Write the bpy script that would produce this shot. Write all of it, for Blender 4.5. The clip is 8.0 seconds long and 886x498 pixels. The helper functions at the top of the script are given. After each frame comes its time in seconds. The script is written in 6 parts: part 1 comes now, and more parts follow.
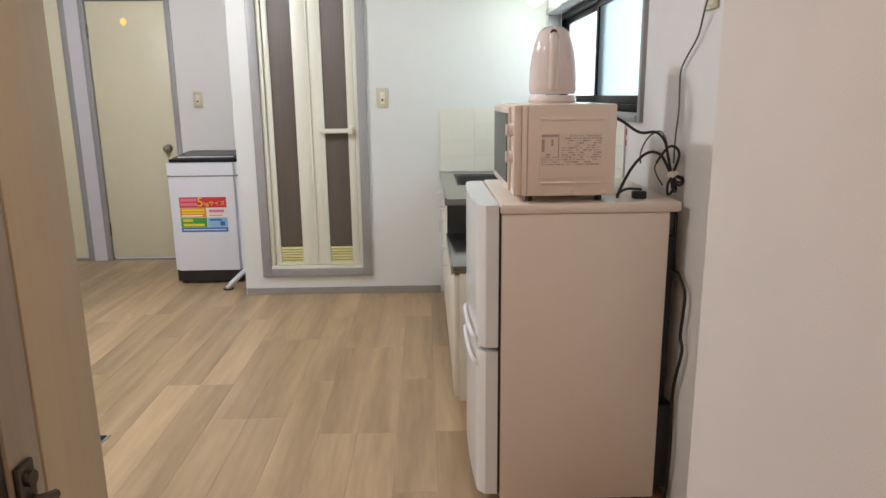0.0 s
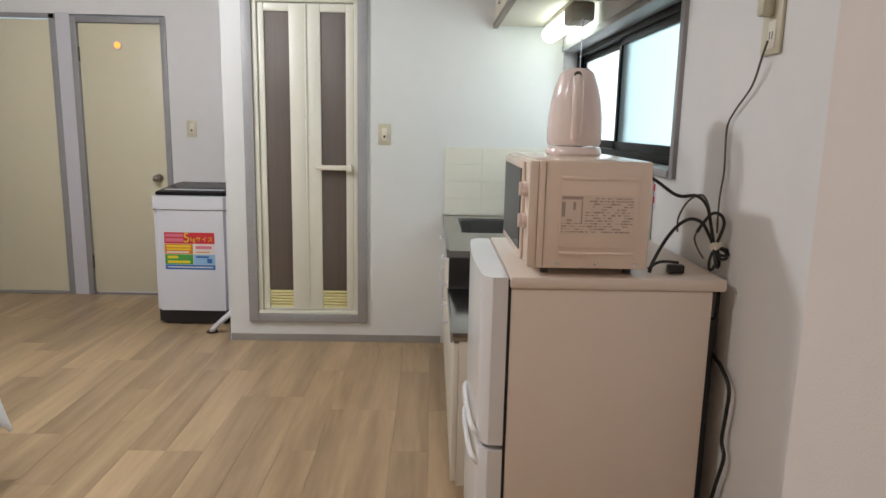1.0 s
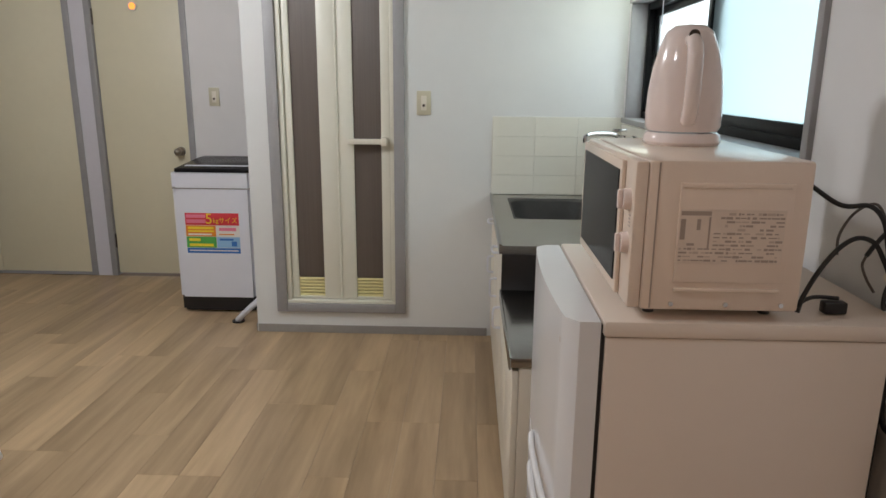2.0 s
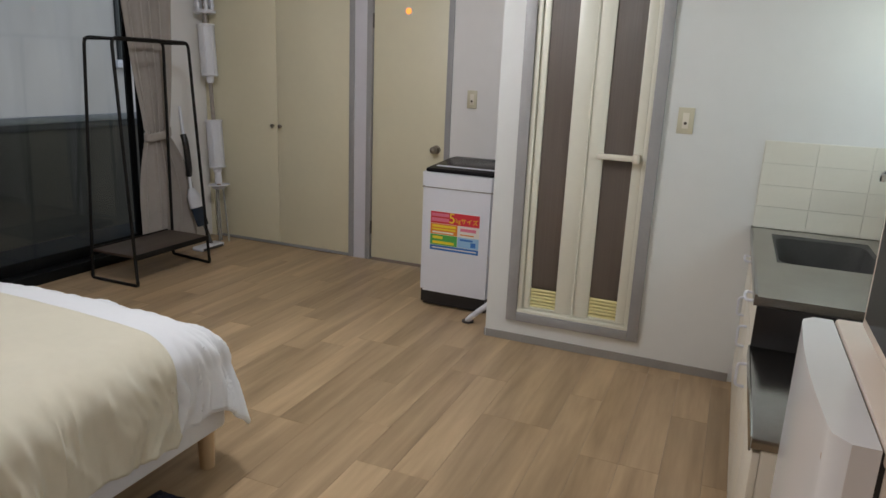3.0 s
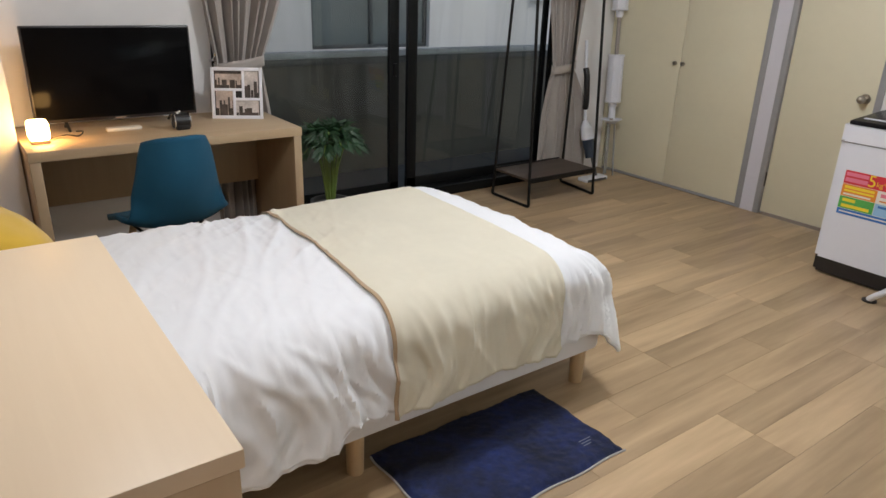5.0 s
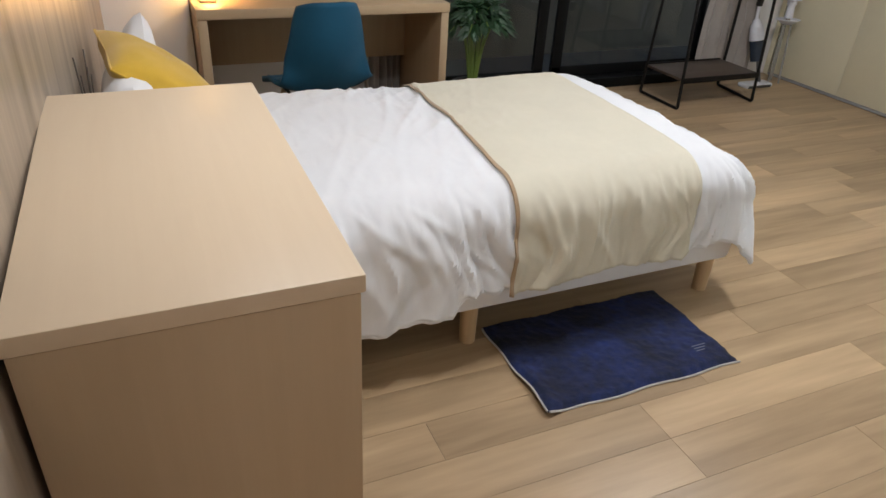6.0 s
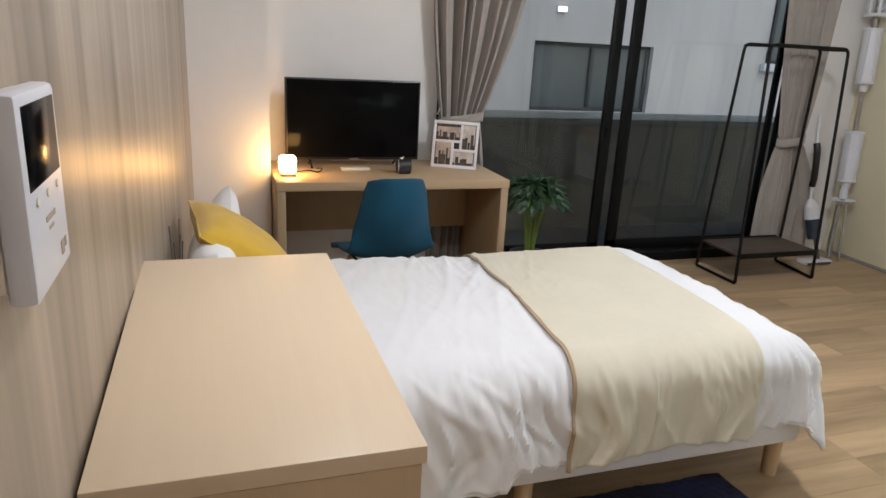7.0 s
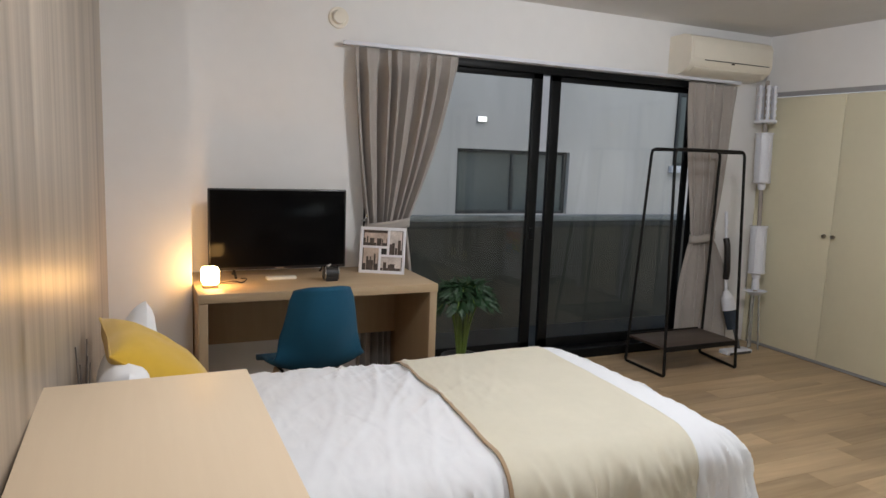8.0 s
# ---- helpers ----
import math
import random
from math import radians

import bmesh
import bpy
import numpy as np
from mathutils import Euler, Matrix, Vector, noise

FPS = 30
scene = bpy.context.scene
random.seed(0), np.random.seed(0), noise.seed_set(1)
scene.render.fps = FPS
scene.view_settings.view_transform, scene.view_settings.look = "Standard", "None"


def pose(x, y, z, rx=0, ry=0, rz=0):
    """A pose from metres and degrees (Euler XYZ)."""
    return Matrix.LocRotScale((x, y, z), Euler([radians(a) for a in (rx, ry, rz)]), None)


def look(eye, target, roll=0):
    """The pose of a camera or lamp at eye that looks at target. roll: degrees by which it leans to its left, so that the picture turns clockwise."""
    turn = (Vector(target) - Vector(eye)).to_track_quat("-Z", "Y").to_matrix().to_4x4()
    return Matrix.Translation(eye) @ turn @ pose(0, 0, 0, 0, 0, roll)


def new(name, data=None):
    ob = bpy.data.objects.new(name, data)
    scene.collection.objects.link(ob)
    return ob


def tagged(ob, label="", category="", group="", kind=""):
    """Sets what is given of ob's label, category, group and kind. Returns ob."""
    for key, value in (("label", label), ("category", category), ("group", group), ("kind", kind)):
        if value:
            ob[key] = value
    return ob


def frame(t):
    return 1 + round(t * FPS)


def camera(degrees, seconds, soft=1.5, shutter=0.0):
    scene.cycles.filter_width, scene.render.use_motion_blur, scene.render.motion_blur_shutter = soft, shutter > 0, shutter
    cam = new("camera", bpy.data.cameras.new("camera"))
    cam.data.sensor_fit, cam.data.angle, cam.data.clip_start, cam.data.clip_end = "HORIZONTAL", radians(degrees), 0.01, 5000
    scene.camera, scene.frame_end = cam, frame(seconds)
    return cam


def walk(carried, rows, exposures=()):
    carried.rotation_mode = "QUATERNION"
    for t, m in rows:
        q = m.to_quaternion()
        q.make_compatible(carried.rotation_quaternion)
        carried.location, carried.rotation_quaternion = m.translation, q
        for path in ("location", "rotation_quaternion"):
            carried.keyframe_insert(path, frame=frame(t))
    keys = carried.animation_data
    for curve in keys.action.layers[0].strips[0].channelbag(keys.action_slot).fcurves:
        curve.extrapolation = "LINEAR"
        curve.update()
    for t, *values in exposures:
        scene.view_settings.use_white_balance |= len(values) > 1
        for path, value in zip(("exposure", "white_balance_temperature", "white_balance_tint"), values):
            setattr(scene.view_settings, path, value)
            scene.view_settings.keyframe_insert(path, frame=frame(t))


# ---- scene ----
cam = camera(66.0, 8.0)
PATH = [
    (0, (1.175, -4.315, 1.259), (1.224, -2.364, 0.819), -0.6),
    (0.5, (1.18, -4.159, 1.286), (1.245, -2.184, 0.977), 1.3),
    (1, (1.196, -3.988, 1.305), (1.233, -2.021, 0.948), 1.2),
    (1.2, (1.211, -3.89, 1.305), (1.292, -1.925, 0.94), 0.9),
    (2.3, (1.138, -3.44, 1.367), (0.914, -1.516, 0.871), 0.1),
    (2.5, (1.155, -3.409, 1.374), (0.794, -1.493, 0.93), 0.3),
    (3, (1.143, -3.415, 1.423), (0.4, -1.628, 0.919), 2.4),
    (3.5, (1.102, -3.462, 1.454), (0.086, -1.821, 0.93), 0.6),
    (4, (1.074, -3.523, 1.468), (-0.129, -2.018, 0.929), -0.1),
    (4.5, (1.088, -3.532, 1.474), (-0.339, -2.26, 0.887), 0.6),
    (5, (1.119, -3.546, 1.455), (-0.382, -2.439, 0.734), 1.9),
    (5.2, (1.124, -3.547, 1.445), (-0.415, -2.524, 0.681), 1.8),
    (6.3, (1.179, -3.566, 1.412), (-0.4, -2.891, 0.387), 3.7),
    (6.5, (1.186, -3.573, 1.431), (-0.475, -2.907, 0.537), 3.7),
    (7, (1.198, -3.588, 1.452), (-0.61, -2.963, 0.869), 3.2),
    (7.5, (1.189, -3.588, 1.46), (-0.657, -2.927, 1.065), 2.6),
    (8, (1.186, -3.565, 1.459), (-0.617, -2.745, 1.178), 2.2),
]
walk(cam, [(t, look(eye, target, roll)) for t, eye, target, roll in PATH],
     exposures=((0.0, 0.06), (0.5, -0.19), (1.0, -0.19), (2.5, -0.54), (3.0, -0.54), (3.5, -0.26), (4.0, -0.17), (4.5, 0.0), (5.0, -0.05), (6.5, -0.07), (7.0, -0.04), (7.5, -0.08), (8.0, -0.2)))

# ---- world, lights, exposure ----
world = bpy.data.worlds.new("world")
scene.world = world
world.use_nodes = True
sky = world.node_tree.nodes.new("ShaderNodeTexSky")
sky.sky_type = 'NISHITA'
sky.sun_disc = False
sky.sun_elevation = radians(40)
sky.sun_rotation = radians(90)
world.node_tree.links.new(sky.outputs[0], world.node_tree.nodes["Background"].inputs[0])
world.node_tree.nodes["Background"].inputs[1].default_value = 0.15


def lamp(name, kind, m, energy, colour, size=0.3, spread=180):
    data = bpy.data.lights.new(name, kind)
    data.energy, data.color = energy, colour
    if kind == 'AREA':
        data.shape, data.size, data.spread = 'DISK', size, radians(spread)
    elif kind == 'SUN':
        data.angle = radians(size)
    else:
        data.shadow_soft_size = size
    ob = new(name, data)
    ob.matrix_world = m
    return ob


lamp("sun", 'SUN', look((6, 2, 9), (0, 0, 0)), 0.8, (1, 0.96, 0.9), 12)
lamp("ceiling_lamp", 'POINT', pose(-0.6, -1.28, 2.34), 82, (0.95, 0.965, 1.0), 0.12)
lamp("bed_ceiling_lamp", 'AREA', pose(-0.15, -3.0, 2.42), 16, (0.96, 0.97, 1.0), 0.20)
lamp("hall_lamp", 'AREA', pose(1.12, -4.6, 2.41), 7.0, (1.0, 0.66, 0.47), 0.2)


# ---- materials ----
def material(name, colour, rough=0.5, metal=0.0, vary=0.0, scale=8.0, bump=0.0, bump_scale=120.0,
             stretch=(1, 1, 1), island=0.0, gloss_vary=0.0, **extra):
    m = bpy.data.materials.new(name)
    m.use_nodes = True
    n, l = m.node_tree.nodes, m.node_tree.links
    p = n["Principled BSDF"]
    p.inputs["Roughness"].default_value = rough
    p.inputs["Metallic"].default_value = metal
    for k, v in extra.items():
        p.inputs[k.replace("_", " ")].default_value = v
    tc = n.new("ShaderNodeTexCoord")
    mp = n.new("ShaderNodeMapping")
    mp.inputs["Scale"].default_value = stretch
    l.new(tc.outputs["Object"], mp.inputs[0])
    base = n.new("ShaderNodeRGB")
    base.outputs[0].default_value = (*colour, 1)
    out = base.outputs[0]
    if vary > 0:
        for sc, amount in ((scale, vary), (scale * 7.3, vary * 0.5)):
            t = n.new("ShaderNodeTexNoise")
            t.inputs["Scale"].default_value = sc
            t.inputs["Detail"].default_value = 5
            l.new(mp.outputs[0], t.inputs["Vector"])
            r = n.new("ShaderNodeMapRange")
            r.inputs["From Min"].default_value, r.inputs["From Max"].default_value = 0.3, 0.7
            r.inputs["To Min"].default_value, r.inputs["To Max"].default_value = 1 - amount, 1 + amount
            l.new(t.outputs[0], r.inputs[0])
            x = n.new("ShaderNodeMix")
            x.data_type, x.blend_type = 'RGBA', 'MULTIPLY'
            x.inputs["Factor"].default_value = 1
            l.new(out, x.inputs["A"])
            l.new(r.outputs[0], x.inputs["B"])
            out = x.outputs["Result"]
            if gloss_vary > 0 and sc == scale:
                g = n.new("ShaderNodeMapRange")
                g.inputs["To Min"].default_value, g.inputs["To Max"].default_value = rough - gloss_vary, rough + gloss_vary
                l.new(t.outputs[0], g.inputs[0])
                l.new(g.outputs[0], p.inputs["Roughness"])
    if island > 0:
        o = n.new("ShaderNodeObjectInfo")
        r = n.new("ShaderNodeMapRange")
        r.inputs["To Min"].default_value, r.inputs["To Max"].default_value = 1 - island, 1 + island
        l.new(o.outputs["Random"], r.inputs[0])
        x = n.new("ShaderNodeMix")
        x.data_type, x.blend_type = 'RGBA', 'MULTIPLY'
        x.inputs["Factor"].default_value = 1
        l.new(out, x.inputs["A"])
        l.new(r.outputs[0], x.inputs["B"])
        out = x.outputs["Result"]
    l.new(out, p.inputs["Base Color"])
    if bump > 0:
        t = n.new("ShaderNodeTexNoise")
        t.inputs["Scale"].default_value = bump_scale
        t.inputs["Detail"].default_value = 4
        l.new(mp.outputs[0], t.inputs["Vector"])
        b = n.new("ShaderNodeBump")
        b.inputs["Strength"].default_value = bump
        b.inputs["Distance"].default_value = 0.004
        l.new(t.outputs[0], b.inputs["Height"])
        l.new(b.outputs[0], p.inputs["Normal"])
    return m


def wood(name, light, dark, rough, along, grain=14.0, island=0.0, contrast=0.5, long=0.06):
    """Wood with grain that runs along one axis; pieces differ by their object's random number."""
    m = bpy.data.materials.new(name)
    m.use_nodes = True
    n, l = m.node_tree.nodes, m.node_tree.links
    p = n["Principled BSDF"]
    p.inputs["Roughness"].default_value = rough
    tc = n.new("ShaderNodeTexCoord")
    oi = n.new("ShaderNodeObjectInfo")
    add = n.new("ShaderNodeVectorMath")
    add.operation = 'MULTIPLY_ADD'
    add.inputs[1].default_value = (37, 53, 29)
    mp = n.new("ShaderNodeMapping")
    sc = [1.0, 1.0, 1.0]
    sc["xyz".index(along)] = long
    mp.inputs["Scale"].default_value = sc
    l.new(oi.outputs["Random"], add.inputs[0])
    l.new(tc.outputs["Object"], add.inputs[2])
    l.new(add.outputs[0], mp.inputs[0])
    fine = n.new("ShaderNodeTexNoise")
    fine.inputs["Scale"].default_value = grain * 6
    fine.inputs["Detail"].default_value = 6
    wide = n.new("ShaderNodeTexNoise")
    wide.inputs["Scale"].default_value = grain
    wide.inputs["Detail"].default_value = 5
    wide.inputs["Distortion"].default_value = 0.6
    for t in (fine, wide):
        l.new(mp.outputs[0], t.inputs["Vector"])
    mix = n.new("ShaderNodeMix")
    mix.data_type = 'FLOAT'
    mix.inputs["Factor"].default_value = 0.25
    l.new(wide.outputs[0], mix.inputs["A"])
    l.new(fine.outputs[0], mix.inputs["B"])
    ramp = n.new("ShaderNodeValToRGB")
    ramp.color_ramp.elements[0].position = 0.5 - 0.25 / max(contrast, 0.01) * 0.5
    ramp.color_ramp.elements[1].position = 0.5 + 0.25 / max(contrast, 0.01) * 0.5
    ramp.color_ramp.elements[0].color = (*dark, 1)
    ramp.color_ramp.elements[1].color = (*light, 1)
    l.new(mix.outputs[0], ramp.inputs[0])
    r = n.new("ShaderNodeMapRange")
    r.inputs["To Min"].default_value, r.inputs["To Max"].default_value = 1 - island, 1 + island
    l.new(oi.outputs["Random"], r.inputs[0])
    x = n.new("ShaderNodeMix")
    x.data_type, x.blend_type = 'RGBA', 'MULTIPLY'
    x.inputs["Factor"].default_value = 1
    l.new(ramp.outputs[0], x.inputs["A"])
    l.new(r.outputs[0], x.inputs["B"])
    l.new(x.outputs["Result"], p.inputs["Base Color"])
    b = n.new("ShaderNodeBump")
    b.inputs["Strength"].default_value = 0.12
    b.inputs["Distance"].default_value = 0.002
    l.new(mix.outputs[0], b.inputs["Height"])
    l.new(b.outputs[0], p.inputs["Normal"])
    return m


def cloth(name, colour, weave=600.0, bump=0.25, sheen=0.3, vary=0.06):
    m = material(name, colour, 0.9, 0, vary, 5.0, bump, weave)
    m.node_tree.nodes["Principled BSDF"].inputs["Sheen Weight"].default_value = sheen
    return m


def creased(m, depth):
    """Add the fine creases of washed cotton, a few centimetres apart, under a cloth's weave."""
    n, l = m.node_tree.nodes, m.node_tree.links
    p = n["Principled BSDF"]
    tc = n.new("ShaderNodeTexCoord")
    total = None
    for turn, scale, share in ((0.5, 9.0, 1.0), (-0.7, 21.0, 0.45)):
        mp = n.new("ShaderNodeMapping")
        mp.inputs["Rotation"].default_value = (0.2, 0.3, turn)
        mp.inputs["Scale"].default_value = (0.45, 1.0, 0.35)
        tex = n.new("ShaderNodeTexNoise")
        tex.noise_type = 'RIDGED_MULTIFRACTAL'
        tex.inputs["Scale"].default_value = scale
        tex.inputs["Detail"].default_value = 1.5
        tex.inputs["Distortion"].default_value = 0.8
        l.new(tc.outputs["Object"], mp.inputs[0])
        l.new(mp.outputs[0], tex.inputs["Vector"])
        mul = n.new("ShaderNodeMath")
        mul.operation = 'MULTIPLY_ADD'
        mul.inputs[1].default_value = share
        mul.inputs[2].default_value = 0.0
        l.new(tex.outputs[0], mul.inputs[0])
        if total:
            l.new(total, mul.inputs[2])
        total = mul.outputs[0]
    b = n.new("ShaderNodeBump")
    b.inputs["Strength"].default_value = 0.6
    b.inputs["Distance"].default_value = depth
    l.new(total, b.inputs["Height"])
    if p.inputs["Normal"].links:
        l.new(p.inputs["Normal"].links[0].from_socket, b.inputs["Normal"])
    l.new(b.outputs[0], p.inputs["Normal"])
    return m


def glowing(name, colour, strength):
    m = bpy.data.materials.new(name)
    m.use_nodes = True
    p = m.node_tree.nodes["Principled BSDF"]
    p.inputs["Base Color"].default_value = (*colour, 1)
    p.inputs["Emission Color"].default_value = (*colour, 1)
    p.inputs["Emission Strength"].default_value = strength
    return m


def glass(name, colour, rough):
    m = bpy.data.materials.new(name)
    m.use_nodes = True
    p = m.node_tree.nodes["Principled BSDF"]
    p.inputs["Base Color"].default_value = (*colour, 1)
    p.inputs["Transmission Weight"].default_value = 1
    p.inputs["Roughness"].default_value = rough
    p.inputs["IOR"].default_value = 1.1 if rough > 0.1 else 1.33
    return m


PAPER = material("white_wallpaper", (0.80, 0.79, 0.785), 0.85, 0, 0.02, 1.6, 0.12, 320)
PAPER_COOL = material("white_bath_wallpaper", (0.74, 0.75, 0.74), 0.8, 0, 0.02, 1.6, 0.12, 320)
HALLPAPER = material("cream_hall_wallpaper", (0.76, 0.705, 0.665), 0.85, 0, 0.02, 1.6, 0.12, 320)
CEILING = material("white_ceiling_paper", (0.74, 0.73, 0.72), 0.9, 0, 0.02, 1.5, 0.35, 120)
PANEL = wood("greyish_wood_panel", (0.46, 0.385, 0.305), (0.205, 0.163, 0.124), 0.34, 'z', 8, 0.04, 0.80, 0.035)
PLANK = wood("tan_wood_plank", (0.535, 0.384, 0.230), (0.285, 0.196, 0.111), 0.34, 'y', 7, 0.10, 0.72, 0.09)
SUBFLOOR = material("brown_subfloor", (0.20, 0.135, 0.08), 0.8)
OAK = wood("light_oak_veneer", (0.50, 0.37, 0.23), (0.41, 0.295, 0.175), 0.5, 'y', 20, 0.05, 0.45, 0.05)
# Dresser top: the sides' light oak, made paler as if lit from above.
OAK_TOP_LIT = wood("light_oak_top_lit", (0.75, 0.605, 0.435), (0.705, 0.56, 0.395), 0.42, 'x', 30, 0.03, 0.4, 0.06)
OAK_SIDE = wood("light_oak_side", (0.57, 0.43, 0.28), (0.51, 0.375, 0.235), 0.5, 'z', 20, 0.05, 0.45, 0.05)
# Desk panels: oak darkened in colour for the shade under the desktop.
DESK_SIDE_SHADED = wood("shaded_oak_side", (0.43, 0.315, 0.195), (0.35, 0.25, 0.15), 0.5, 'z', 20, 0.05, 0.45, 0.05)
LEGWOOD = wood("pale_beech", (0.62, 0.45, 0.27), (0.52, 0.36, 0.20), 0.45, 'z', 30, 0.05, 0.5, 0.06)
JAMB = wood("brown_jamb_wood", (0.60, 0.52, 0.375), (0.50, 0.43, 0.30), 0.45, 'z', 22, 0.03, 0.5, 0.04)
STILE = wood("grey_brown_stile", (0.40, 0.36, 0.29), (0.31, 0.27, 0.21), 0.45, 'z', 22, 0.03, 0.5, 0.04)
DARKLEAF = wood("dark_brown_leaf", (0.07, 0.045, 0.03), (0.03, 0.02, 0.014), 0.5, 'z', 22, 0.03, 0.5, 0.04)
CREAM = material("cream_painted_door", (0.76, 0.71, 0.53), 0.42, 0, 0.02, 2.5, 0.05, 90)
CREAM_ALU = material("cream_aluminium", (0.77, 0.755, 0.655), 0.35, 0.0, 0.015, 5)
LOUVRE = material("yellowed_louvre", (0.82, 0.74, 0.38), 0.4, 0, 0.03, 9)
GREYFRAME = material("grey_painted_frame", (0.33, 0.325, 0.33), 0.45, 0, 0.05, 7, 0.06, 60)
LAVENDER = material("pale_lavender_post", (0.66, 0.65, 0.70), 0.6, 0, 0.02, 5)
BROWNPANE = material("brown_frosted_pane", (0.13, 0.105, 0.09), 0.42, 0, 0.10, 30, 0.4, 260, (8, 1, 0.05))
BASEBOARD = material("grey_baseboard", (0.30, 0.285, 0.27), 0.55, 0, 0.05, 8)
WHITE = material("white_plastic", (0.74, 0.755, 0.82), 0.3, 0, 0.012, 6)
WHITE_WARM = material("cream_plastic", (0.77, 0.72, 0.62), 0.35, 0, 0.015, 6)
SWITCH = material("aged_beige_plastic", (0.60, 0.56, 0.42), 0.4, 0, 0.02, 20)
BLACK = material("black_plastic", (0.014, 0.013, 0.014), 0.35, 0, 0.1, 12)
BLACK_GLOSS = material("black_gloss", (0.003, 0.003, 0.0035), 0.14, Specular_IOR_Level=0.05)
SMOKED = material("smoked_lid", (0.012, 0.011, 0.012), 0.22, 0, 0.05, 6, Specular_IOR_Level=0.05)
ALU_BLACK = material("black_aluminium", (0.005, 0.0055, 0.006), 0.42, 0.0, 0.08, 10, Specular_IOR_Level=0.14)
IRON = material("black_powder_coated_steel", (0.008, 0.007, 0.0065), 0.5, 0.0, 0.1, 30, 0.1, 300, Specular_IOR_Level=0.2)
DARKBOARD = wood("dark_brown_board", (0.085, 0.058, 0.042), (0.045, 0.03, 0.022), 0.5, 'y', 24, 0, 0.5, 0.06)
STEEL = material("brushed_stainless", (0.34, 0.335, 0.325), 0.20, 1.0, 0.06, 12, 0.03, 200)
NICKEL = material("aged_nickel", (0.42, 0.38, 0.33), 0.28, 1.0, 0.05, 30)
CHROME = material("chrome", (0.72, 0.72, 0.72), 0.12, 1.0)
DARKMETAL = material("dark_bronze", (0.10, 0.085, 0.07), 0.35, 0.9)
FRIDGE = material("white_enamel", (0.79, 0.69, 0.60), 0.34, 0, 0.012, 3, 0.05, 220)
FRIDGE_DOOR = material("glossy_white_door", (0.80, 0.80, 0.81), 0.16, 0, 0.01, 3)
PINK = material("pale_pink_plastic", (0.87, 0.74, 0.69), 0.15, 0, 0.02, 9)
MICRO = material("white_painted_case", (0.82, 0.685, 0.575), 0.2, 0, 0.015, 5, 0.04, 200)
OVENGLASS = material("dark_oven_window", (0.010, 0.009, 0.009), 0.15, Specular_IOR_Level=0.03)
# Basin colour carries the low light inside the bowl; the steel itself is paler.
BASIN_SHADED = material("basin_steel_shaded", (0.075, 0.075, 0.073), 0.6, 0.0, 0.08, 12, Specular_IOR_Level=0.2)
PRINT = material("brown_grey_print", (0.42, 0.335, 0.28), 0.7)
PRINT_PALE = material("faded_brown_print", (0.58, 0.47, 0.39), 0.7)
LABEL = material("label_film", (0.76, 0.64, 0.54), 0.35, 0, 0.03, 40)
DUVET = creased(cloth("white_duvet_cotton", (0.77, 0.785, 0.82), 420, 0.12, 0.2, 0.015), 0.005)
LINEN = cloth("white_linen", (0.79, 0.79, 0.81), 420, 0.12, 0.2, 0.015)
RUNNER = creased(cloth("beige_runner", (0.67, 0.63, 0.51), 700, 0.3, 0.3, 0.03), 0.003)
RUNNER_HEM = cloth("brown_hem", (0.40, 0.28, 0.17), 700, 0.3, 0.3, 0.03)
CURTAIN = cloth("taupe_curtain", (0.352, 0.318, 0.292), 800, 0.25, 0.3, 0.05)
MUSTARD = cloth("mustard_corduroy", (0.60, 0.37, 0.03), 300, 0.4, 0.4, 0.06)
NAVY = cloth("navy_pile", (0.0032, 0.0095, 0.052), 260, 0.8, 0.04, 0.85)
LABELGREY = cloth("dull_label_thread", (0.16, 0.16, 0.19), 500, 0.3)
NAVY_EDGE = cloth("grey_binding", (0.45, 0.43, 0.42), 500, 0.3)
TEAL = cloth("teal_upholstery", (0.0, 0.06, 0.115), 900, 0.3, 0.03, 0.07)
TILE = material("cream_glazed_tile", (0.78, 0.765, 0.68), 0.22, 0, 0.015, 6, 0, 10, (1, 1, 1), 0.025)
GROUT = material("pale_grout", (0.77, 0.755, 0.67), 0.85, 0, 0.06, 20)
LAMP_CAP = material("brown_grey_lamp_cap", (0.26, 0.22, 0.17), 0.5, 0, 0.04, 12)
RAIL = material("brown_cupboard_rail", (0.20, 0.165, 0.125), 0.5, 0, 0.06, 9)
CUPBOARD = material("aged_cupboard_white", (0.62, 0.58, 0.48), 0.5, 0, 0.03, 6)
HOOD = material("hood_enamel", (0.55, 0.52, 0.46), 0.4, 0, 0.05, 6)
CABLE = material("black_cable", (0.012, 0.011, 0.011), 0.45)
CABLE_GREY = material("grey_brown_cable", (0.10, 0.085, 0.075), 0.5)
PALM = material("palm_leaf", (0.010, 0.042, 0.013), 0.5, 0, 0.3, 14)
STEM = material("palm_stem", (0.16, 0.24, 0.05), 0.5, 0, 0.2, 20)
POT = material("dark_grey_pot", (0.07, 0.07, 0.068), 0.6, 0, 0.08, 12)
CONCRETE = material("grey_concrete_wall", (0.55, 0.54, 0.525), 0.85, 0, 0.10, 0.9, 0.2, 40, (1, 1, 0.25))
PARAPET = material("dark_balcony_mesh", (0.050, 0.049, 0.041), 0.8, 0, 0.2, 2.5, 0.0, 300)
PARAPET_CAP = material("grey_parapet_cap", (0.22, 0.24, 0.25), 0.6, 0, 0.06, 5)
PARAPET_BAND = material("dark_parapet_band", (0.035, 0.04, 0.042), 0.5, 0, 0.06, 5)
